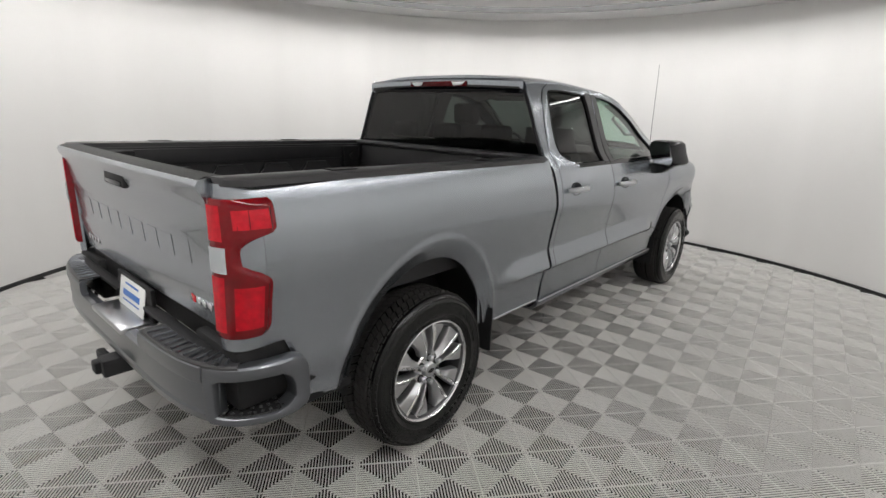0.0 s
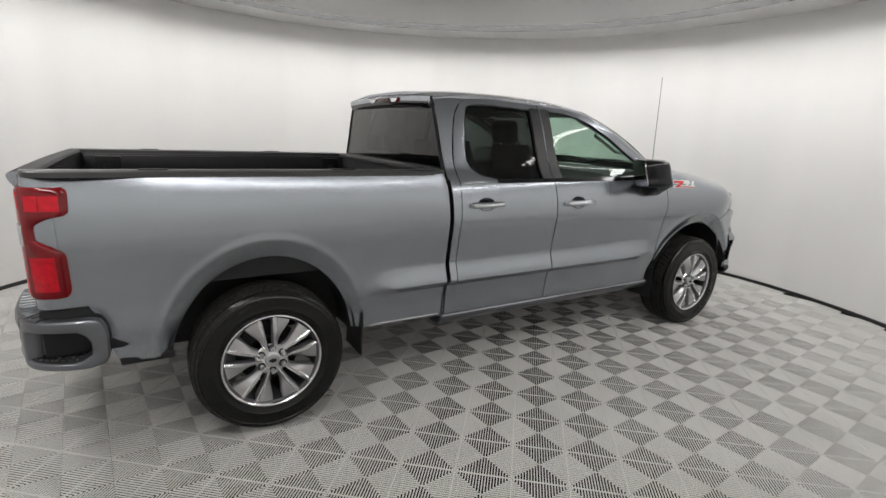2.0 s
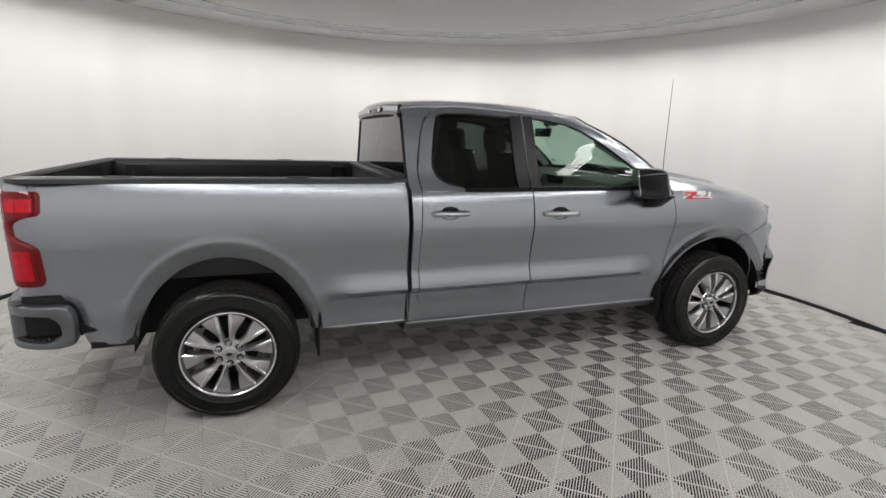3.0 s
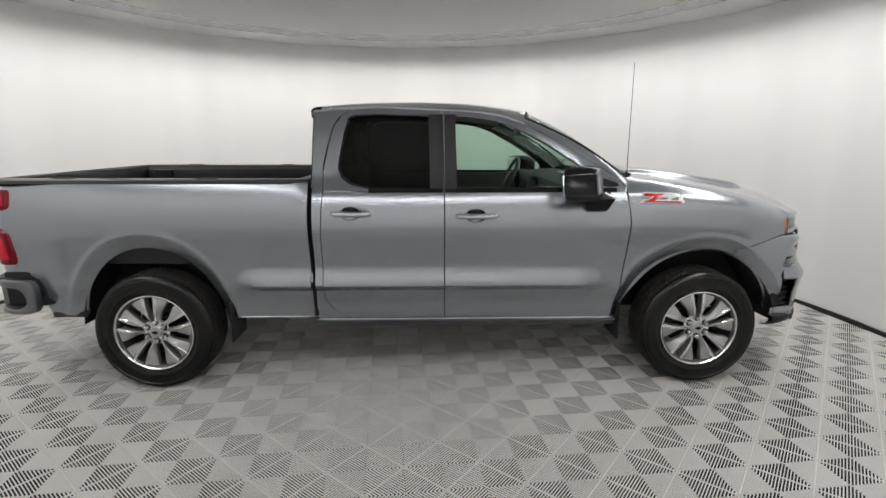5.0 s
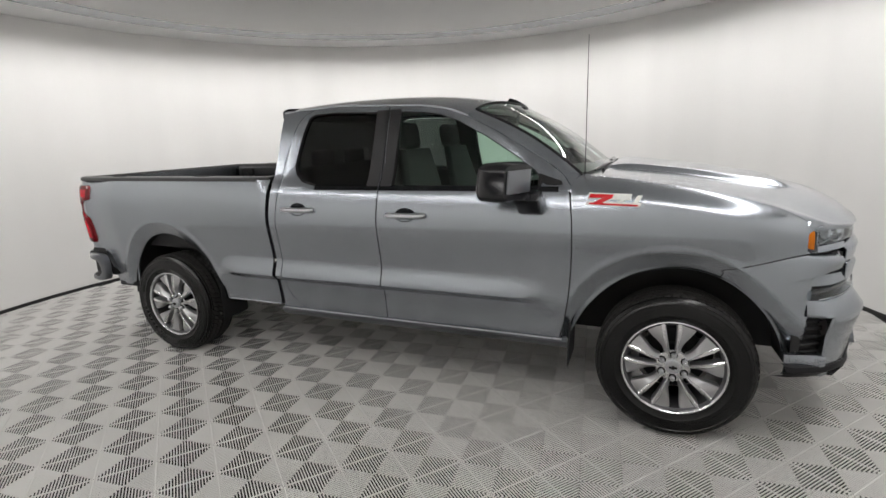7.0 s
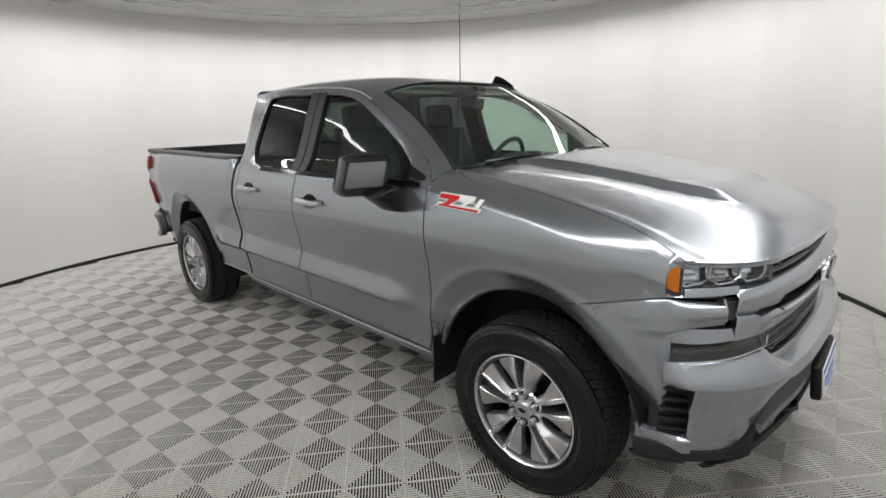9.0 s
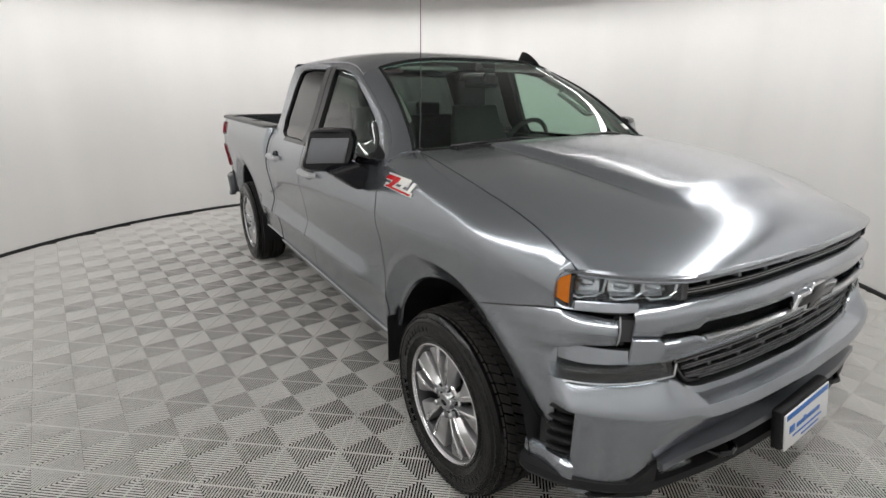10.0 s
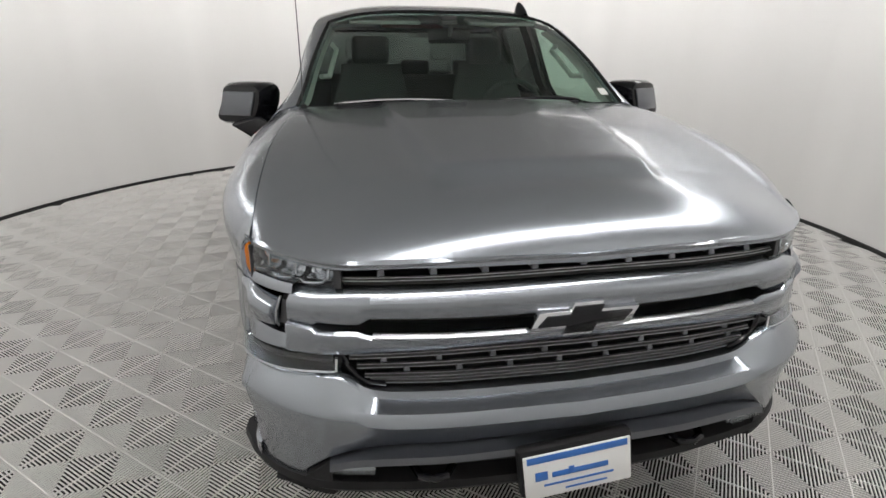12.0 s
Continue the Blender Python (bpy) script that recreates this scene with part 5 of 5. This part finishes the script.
def rear_point(w, z, out):
    """A point of the rear bumper: w from -1 to 1 across it."""
    a = min(0.9999, abs(w)) * (len(rear_plan) - 1)
    i = int(a)
    p = [Vector(rear_plan[k]) for k in (max(0, i - 1), i, i + 1, min(len(rear_plan) - 1, i + 2))]
    t = a - i
    q = 0.5 * (2 * p[1] + (p[2] - p[0]) * t + (2 * p[0] - 5 * p[1] + 4 * p[2] - p[3]) * t * t + (3 * p[1] - p[0] - 3 * p[2] + p[3]) * t**3)
    d = (p[2] - p[1]).normalized()
    n = Vector((-d.y, d.x)) if d.y > 0.2 else Vector((-0.1, 1)).normalized()
    n = Vector((-max(0.0, d.y), d.x)).normalized()
    return (q.x + n.x * out, math.copysign(1, w) * (q.y + n.y * out), z)


def rear_band(name, ws, prof, mat, back, parent=None, label=""):
    return part(name, sheet([[rear_point(w, z, o) for w in ws] for z, o in prof], back), mat, parent or truck, label)


bumper = tagged(new("rear_bumper"), "grey painted rear bumper with black step pads")
bumper.parent = truck
for s in (-1, 1):
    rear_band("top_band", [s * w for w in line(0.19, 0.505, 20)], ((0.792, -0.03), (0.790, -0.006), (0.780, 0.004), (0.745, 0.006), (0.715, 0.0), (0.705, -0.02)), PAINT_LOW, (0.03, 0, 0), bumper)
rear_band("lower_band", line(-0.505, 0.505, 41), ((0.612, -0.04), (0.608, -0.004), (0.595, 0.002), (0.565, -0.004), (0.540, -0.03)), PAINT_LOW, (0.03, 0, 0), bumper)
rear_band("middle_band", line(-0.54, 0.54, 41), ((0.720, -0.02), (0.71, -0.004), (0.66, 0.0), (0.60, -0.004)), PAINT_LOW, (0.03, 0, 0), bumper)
for s in (-1, 1):
    # the bumper's end: one painted loop round the step pocket
    outline = [(0.50, 0.556), (0.90, 0.556), (0.965, 0.568), (0.995, 0.600), (0.999, 0.680), (0.990, 0.735), (0.960, 0.775), (0.915, 0.790), (0.50, 0.790)]
    opening = [(0.55, 0.590), (0.83, 0.590), (0.875, 0.602), (0.912, 0.628), (0.910, 0.675), (0.893, 0.710), (0.860, 0.732), (0.78, 0.736), (0.55, 0.732)]
    wide_c = (0.76 * 1.35, 0.665)
    big, small = ([(w * 1.35, z) for w, z in poly] for poly in (outline, opening))
    loop = []
    for f, o in ((0.0, -0.06), (0.0, -0.012), (0.06, -0.002), (0.14, 0.001), (0.50, 0.004), (0.84, 0.002), (0.95, -0.003), (1.0, -0.012), (1.0, -0.05)):
        r = []
        for k in range(96):
            ang = 2 * math.pi * k / 96
            p, q = Vector(polygon_ray(small, wide_c, ang)), Vector(polygon_ray(big, wide_c, ang))
            m = p + (q - p) * f
            r.append(rear_point(s * min(0.999, m.x / 1.35), m.y, o))
        loop.append(r)
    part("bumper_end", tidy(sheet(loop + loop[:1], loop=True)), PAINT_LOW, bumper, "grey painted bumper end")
    rear_band("pocket", [s * w for w in line(0.42, 0.96, 18)], ((0.745, -0.08), (0.66, -0.115), (0.585, -0.10)), BLACK, (0.02, 0, 0), bumper, "black corner step pocket")
    step_pad = rear_band("corner_step", [s * w for w in line(0.54, 0.92, 16)], ((0.584, -0.004), (0.594, -0.014), (0.594, -0.11)), BLACK, (0, 0, -0.006), bumper, "black corner step")
    for i in range(9):
        for j in range(3):
            x, y, z = rear_point(s * (0.58 + 0.036 * i), 0.597, -0.025 - 0.03 * j)
            part("cleat", box((0.012, 0.012, 0.008), (x, y, z), 0.003, seg=1), SATIN_BLACK, step_pad)
    pad = rear_band("step_pad", [s * w for w in line(0.20, 0.66, 24)], ((0.790, 0.0), (0.797, -0.006), (0.798, -0.09), (0.790, -0.11)), SATIN_BLACK, (0, 0, -0.01), bumper, "ribbed dark step pad")
    for i in range(13):
        w = 0.225 + 0.032 * i
        a, b = rear_point(s * w, 0.800, -0.014), rear_point(s * w, 0.800, -0.084)
        part("pad_rib", tube([a, b], 0.0055, 6), PAINT_LOW, pad, "grey rib")
    part("bumper_filler", box((0.42, 0.32, 0.235), (-2.600, s * 0.750, 0.715), 0.02), BLACK, bumper, "black filler between bumper and bed")
    part("bumper_gap", box((0.05, 0.66, 0.02), (-2.825, s * 0.50, 0.792), 0.005), BLACK, bumper, "black gap filler")
# black filler block, added so no bright floor shows through below the tailgate
part("gate_gap_filler", box((0.05, 1.56, 0.13), (-2.745, 0, 0.825), 0.006), BLACK, bumper, "black filler added to close the gap below the tailgate")
part("centre_ledge", box((0.15, 0.40, 0.03), (-2.880, 0, 0.715), 0.010), SATIN_CHROME, bumper, "bright centre ledge")
part("plate_recess", box((0.02, 0.42, 0.16), (-2.815, 0, 0.80), 0.005), BLACK, bumper, "black plate recess")
rear_plate = part("rear_plate", box((0.006, 0.305, 0.140), (-2.835, 0, 0.800), 0.003, Matrix.Rotation(radians(10), 4, "Y")), PLATE, bumper, "white dealer plate")
for z, h, w in ((0.845, 0.010, 0.16), (0.80, 0.028, 0.20), (0.765, 0.006, 0.2)):
    part("print_bar", box((0.002, w, h), (-2.8392 + (z - 0.80) * -0.176 * -1, 0, z), 0.0004, Matrix.Rotation(radians(10), 4, "Y")), PLATE_BLUE, rear_plate, "blue bar of print")
hitch = part("tow_hitch", box((0.20, 0.085, 0.085), (-2.90, 0, 0.49), 0.008), DARK_STEEL, truck, "black tow hitch receiver")
part("hitch_plug", join(box((0.05, 0.06, 0.06), (-3.00, 0.02, 0.49), 0.01), box((0.04, 0.09, 0.05), (-2.96, 0.10, 0.50), 0.012)), BLACK, hitch, "black trailer plug")
for s in (-1, 1):
    part("bed_valance", box((0.22, 0.02, 0.04), (-2.44, s * 0.895, 0.525), 0.008), BLACK, truck, "black lower edge behind the wheel")

# ---------------------------------------------------------------- load bed
bed = tagged(new("load_bed"), "black lined open load bed")
bed.parent = truck
rows = [[(x, y, 0.885 + (0.006 if k % 2 else 0)) for x in (-2.75, -0.83)] for k, y in enumerate(line(-0.79, 0.79, 32))]
part("bed_floor", sheet(rows, (0, 0, -0.02)), LINER, bed, "ribbed black bed floor")
for s in (-1, 1):
    wall = part("bed_wall", box((1.94, 0.05, 0.56), (-1.785, s * 0.815, 1.145), 0.008), LINER, bed)
    part("wall_band", box((1.90, 0.03, 0.10), (-1.785, s * 0.785, 1.365), 0.012), LINER, bed)
    for x in (-2.32, -1.98, -1.64, -1.30):
        foot = part("pressing", prism([(x - 0.130, s * 0.792, 1.12), (x + 0.130, s * 0.792, 1.12), (x + 0.130, s * 0.792, 1.235), (x + 0.085, s * 0.792, 1.300), (x - 0.085, s * 0.792, 1.300), (x - 0.130, s * 0.792, 1.235)], (0, -s * 0.034, 0), 0.008), LINER, wall, "raised pressing")
        part("pressing_rim", tube([(x + dx, s * 0.757, z) for dx, z in ((-0.124, 1.13), (-0.124, 1.232), (-0.082, 1.294), (0.082, 1.294), (0.124, 1.232), (0.124, 1.13))], 0.005, 6), SATIN_BLACK, foot)
    for x in (-2.60, -0.98):
        brace = part("tie_bracket", box((0.15, 0.06, 0.17), (x, s * 0.77, 1.325), 0.012), BLACK, bed, "black corner tie bracket")
        part("tie_hole", moved(lathe([(0.0, 0.0), (0.024, 0.0), (0.028, 0.006)], 16), Matrix.Translation((x, s * 0.737, 1.33)) @ Matrix.Diagonal((1, -s, 1, 1))), DARK_STEEL, brace)
    trim = curve((-2.815, 0.872), (-2.80, 0.912), (-2.775, 0.937), (-2.74, 0.952), (-2.70, 0.958), (-0.80, 0.958))
    rows = [[(x, s * min(y, trim(x) + d), z) for x in line(-2.812, -2.70, 12) + line(-2.66, -0.81, 20)] for y, d, z in ((0.940, -0.018, 1.430), (0.938, -0.020, 1.446), (0.926, -0.032, 1.453), (0.85, 0, 1.455), (0.815, 0, 1.450), (0.808, 0, 1.40))]
    part("rail_cap", sheet(rows, (0, 0, -0.006)), SATIN_BLACK, bed, "black plastic rail cap")
    for x in (-2.35, -1.45):
        part("stake_cover", box((0.12, 0.06, 0.004), (x, s * 0.88, 1.4565), 0.0015), BLACK, bed, "small rail pocket cover")
    part("wheel_box", box((0.80, 0.22, 0.24), (-AXLE, s * 0.70, 1.00), 0.05), LINER, bed, "black wheel box")
part("bulkhead", box((0.04, 1.66, 0.56), (-0.835, 0, 1.155), 0.010), LINER, bed)
part("bulkhead_cap", box((0.075, 1.74, 0.035), (-0.842, 0, 1.438), 0.010), SATIN_BLACK, bed, "black bulkhead cap")
part("cab_gap", box((0.03, 1.80, 0.90), (-0.797, 0, 0.95), 0.004), BLACK, truck, "black gap between cab and bed")

# ---------------------------------------------------------------- cabin
cabin = tagged(new("cabin"), "dark cabin with charcoal cloth seats")
cabin.parent = truck
part("cabin_floor", box((2.0, 1.70, 0.04), (0.30, 0, 0.60), 0.01), TRIM_DARK, cabin)
part("firewall", box((0.05, 1.72, 0.80), (1.36, 0, 1.00), 0.01), TRIM_DARK, cabin)
part("headliner", sheet([[(x, u * (upper_y(x, door_top(x)) - 0.03), roof_z(x, u * 0.7) - 0.035) for u in line(-1, 1, 17)] for x in line(-0.74, 0.72, 12)]), HEADLINER, cabin, "pale grey headliner")
for s in (-1, 1):
    part("door_trim", sheet([[(x, s * (side_y(x, z) - 0.055), z) for x in line(-0.72, 1.32, 18)] for z in line(0.62, 1.372, 8)], (0, -s * 0.04, 0)), TRIM_DARK, cabin)
    part("pillar_trim", sheet([[(x, s * (upper_y(x, z) - 0.035), z) for x in line(0.07, 0.235, 3)] for z in line(1.37, 1.88, 6)], (0, -s * 0.02, 0)), TRIM_DARK, cabin)
    part("rear_pillar_trim", sheet([[(x, s * (upper_y(x, z) - 0.04), z) for x in line(-0.76, -0.59, 3)] for z in line(1.37, 1.86, 6)], (0, -s * 0.02, 0)), TRIM_DARK, cabin)
    rows = []
    for v in line(0.02, 0.98, 12):
        a = Vector(screen_point(s * 0.985, v)) + Vector((-0.03, 0, -0.01))
        rows.append([a, a + Vector((-0.05, s * 0.015, -0.02)), a + Vector((-0.07, -s * 0.02, -0.03))])
    part("pillar_lining", sheet(rows), HEADLINER, cabin, "pale windshield pillar lining")
    grab = [Vector(screen_point(s * 0.93, v)) + Vector((-0.085, 0, -0.03)) for v in (0.30, 0.34, 0.5, 0.66, 0.70)]
    for k in (1, 2, 3):
        grab[k] += Vector((-0.03, -s * 0.035, -0.02))
    part("grab_handle", tube(grab, 0.014, 10), HEADLINER, cabin, "pale grab handle")
# dashboard
part("dashboard", sheet([[(x, y, z - 0.01 * (y / 0.8) ** 2) for y in line(-0.80, 0.80, 25)] for x, z in ((1.38, 1.42), (1.28, 1.435), (1.12, 1.425), (1.00, 1.395), (0.94, 1.33), (0.96, 1.10), (1.02, 0.85))]), TRIM_DARK, cabin, "dark dashboard")
part("instrument_hood", moved(lathe([(0.0, -0.01), (0.15, 0.0), (0.17, 0.06), (0.16, 0.12)], 28), Matrix.Translation((1.0, 0.42, 1.345)) @ Matrix.Rotation(radians(90), 4, "Z") @ Matrix.Diagonal((1, 1, 0.55, 1))), TRIM_DARK, cabin)
part("centre_screen", box((0.03, 0.24, 0.15), (0.955, 0.0, 1.33), 0.008, Matrix.Rotation(radians(-12), 4, "Y")), GLOSS_BLACK, cabin, "dark centre screen")
part("dash_paper", box((0.10, 0.30, 0.004), (1.20, -0.12, 1.438), 0.001), PLATE, cabin, "pale sheet lying on the dashboard")
wheel_turn = Matrix.Translation((0.80, 0.42, 1.36)) @ Matrix.Rotation(radians(-66), 4, "Y")
rim = part("steering_wheel", moved(tube([(0.185 * math.cos(t), 0.185 * math.sin(t), 0) for t in line(0, 2 * math.pi, 41)], 0.016, 10), wheel_turn), TRIM_DARK, cabin, "dark steering wheel")
part("wheel_hub", moved(join(box((0.13, 0.15, 0.05), (0, 0, -0.01), 0.02), box((0.03, 0.34, 0.02), (0, 0, -0.01), 0.006), box((0.20, 0.03, 0.02), (-0.09, 0, -0.01), 0.006)), wheel_turn), TRIM_DARK, rim)


def seat_back(x, y, w, h, lean):
    """A padded backrest standing at x, y."""
    rows = []
    for z in line(0, h, 12):
        k = z / h
        half = w / 2 * (1.0 - 0.18 * step(0.6, 1.0, k))
        deep = 0.075 * (1 - 0.35 * k)
        cx = x - math.tan(radians(lean)) * z
        rows.append([(cx + deep * math.copysign(abs(math.cos(t)) ** 0.6, math.cos(t)) + 0.02 * (abs(math.sin(t)) ** 3), y + half * math.copysign(abs(math.sin(t)) ** 0.55, math.sin(t)), 0.95 + z) for t in line(0, 2 * math.pi, 29)[:-1]])
    bm = sheet(rows, loop=True)
    bm.verts.ensure_lookup_table()
    n = len(bm.verts)
    for base in (0, n - 28):
        bm.faces.new([bm.verts[base + k] for k in range(28)])
    return tidy(bm)


def padded(size, at, r=0.05, turn=None):
    return box(size, at, r, turn, 4)


for x, y, name in ((0.42, -0.42, "front_seat"), (0.42, 0.42, "front_seat")):
    seat = tagged(new(name), "charcoal cloth front seat")
    seat.parent = truck
    part("backrest", seat_back(x - 0.10, y, 0.52, 0.66, 14), CLOTH, seat)
    part("cushion", padded((0.52, 0.52, 0.16), (x + 0.15, y, 0.92), 0.06), CLOTH, seat)
    part("headrest", padded((0.10, 0.27, 0.19), (x - 0.31, y, 1.70), 0.045, Matrix.Rotation(radians(-8), 4, "Y")), CLOTH, seat)
    for d in (-0.05, 0.05):
        part("headrest_post", tube([(x - 0.28, y + d, 1.58), (x - 0.30, y + d, 1.66)], 0.006, 8), SATIN_CHROME, seat)
part("centre_console", box((0.62, 0.26, 0.40), (0.50, 0, 0.86), 0.04), TRIM_DARK, cabin)
bench = tagged(new("rear_bench"), "charcoal cloth rear bench")
bench.parent = truck
part("bench_back", padded((0.14, 1.45, 0.62), (-0.62, 0, 1.20), 0.05, Matrix.Rotation(radians(-8), 4, "Y")), CLOTH, bench)
part("bench_cushion", padded((0.46, 1.45, 0.16), (-0.36, 0, 0.94), 0.05), CLOTH, bench)
for y in (-0.46, 0.0, 0.46):
    part("headrest", padded((0.09, 0.25, 0.13), (-0.67, y, 1.56), 0.035), CLOTH, bench)
inner = part("rear_view_mirror", box((0.03, 0.26, 0.075), (0.80, 0.02, 1.775), 0.012, Matrix.Rotation(radians(10), 4, "Y")), GLOSS_BLACK, cabin, "inside mirror")
part("mirror_stem", tube([(0.86, 0.02, 1.86), (0.82, 0.02, 1.78)], 0.012, 8), TRIM_DARK, inner)
part("sensor_box", box((0.10, 0.10, 0.05), (0.86, 0.0, 1.86), 0.015), TRIM_DARK, cabin)
for s in (-1, 1):
    part("sun_visor", box((0.16, 0.42, 0.02), (0.70, s * 0.36, 1.865), 0.008, Matrix.Rotation(radians(12), 4, "Y")), HEADLINER, cabin)
    x, y, z = screen_point(s * 0.90, 0.06)
part("sticker", sheet([[tuple(Vector(screen_point(u, v)) + Vector((0.004, 0, 0.004))) for u in line(0.80, 0.87, 3)] for v in line(0.90, 0.945, 3)], (-0.002, 0, -0.002)), PLATE, cabin, "small white windshield sticker")
part("sticker", sheet([[tuple(Vector(screen_point(u, v)) + Vector((0.004, 0, 0.004))) for u in line(0.88, 0.94, 3)] for v in line(0.06, 0.12, 3)], (-0.002, 0, -0.002)), PLATE, cabin, "small white windshield sticker")

# ---------------------------------------------------------------- floor tiles, last
SIDE = 0.2022
NODE = Vector((-0.976, -1.565, 0))
ex = Vector((math.cos(TILE_TURN), math.sin(TILE_TURN), 0))
ey = Vector((-math.sin(TILE_TURN), math.cos(TILE_TURN), 0))


PITCH, RIB, HIGH = 0.0143, 0.0050, 0.0068


def tile_geometry():
    """One open ribbed tile: slanting ribs from corner to corner over the dark base, and one solid bar across them."""
    h = SIDE / 2 - 0.0006
    along, across = Vector((1, 1)).normalized(), Vector((-1, 1)).normalized()
    vs, fs = [], []

    def bar(d, n, off, half, wide, top, cut):
        # a bar's top and its four sides, its ends cut along the tile's edges
        base = len(vs)
        for z, grow in ((-HIGH, 0.0002), (top - 0.0006, 0.0001), (top, -0.0004)):
            for u, v in ((-1, -1), (1, -1), (1, 1), (-1, 1)):
                o = off + v * (wide / 2 + grow)
                p = d * u * (half - cut * abs(o)) + n * o
                vs.append((p.x, p.y, z))
        for lo in (0, 4):
            for k in range(4):
                fs.append((base + lo + k, base + lo + (k + 1) % 4, base + lo + 4 + (k + 1) % 4, base + lo + 4 + k))
        fs.append(tuple(base + 8 + k for k in range(4)))

    count = int((h * math.sqrt(2) - RIB) / PITCH)
    for k in range(-count, count + 1):
        bar(along, across, k * PITCH, h * math.sqrt(2), RIB, 0.0, 1.0)
    bar(across, along, 0.0, h * math.sqrt(2), 0.0042, 0.0003, 1.0)
    return vs, fs


vs, fs = tile_geometry()
tile_mesh = bpy.data.meshes.new("tile")
tile_mesh.from_pydata(vs, [], fs)
tile_mesh.materials.append(TILE)
tile_mesh.update()

rest = ([], [])
spots = []
for i in range(-34, 35):
    for j in range(-34, 35):
        p = NODE + ex * SIDE * (i + 0.5) + ey * SIDE * (j + 0.5)
        d = math.hypot(p.x - ROOM[0], p.y - ROOM[1])
        if d < WALL_R + 0.02:
            # the strip of floor along the truck's right flank and nose comes first
            spots.append((abs(math.hypot(p.x * 0.85 - 0.3, p.y) - 2.2) + (1.5 if p.y > -0.6 else 0), i, j, p))
spots.sort(key=lambda q: q[0])
for n, (_, i, j, p) in enumerate(spots):
    # the ribs of neighbours run crosswise
    place = Matrix.Translation(p) @ Matrix.Rotation(TILE_TURN + (math.pi / 2 if (i + j) % 2 == 0 else 0), 4, "Z")
    if n < 300:
        t = new("tile", tile_mesh)
        t.parent = floor
        t.matrix_basis = place
    else:
        V, F = rest
        base = len(V)
        V.extend(tuple(place @ Vector(q)) for q in vs)
        F.extend(tuple(base + k for k in f) for f in fs)
me = bpy.data.meshes.new("tiles")
me.from_pydata(rest[0], [], rest[1])
me.materials.append(TILE)
me.update()
t = new("tiles", me)
t.parent = floor
tagged(t, "grey ribbed floor tiles with crosswise ribs", kind="stuff")
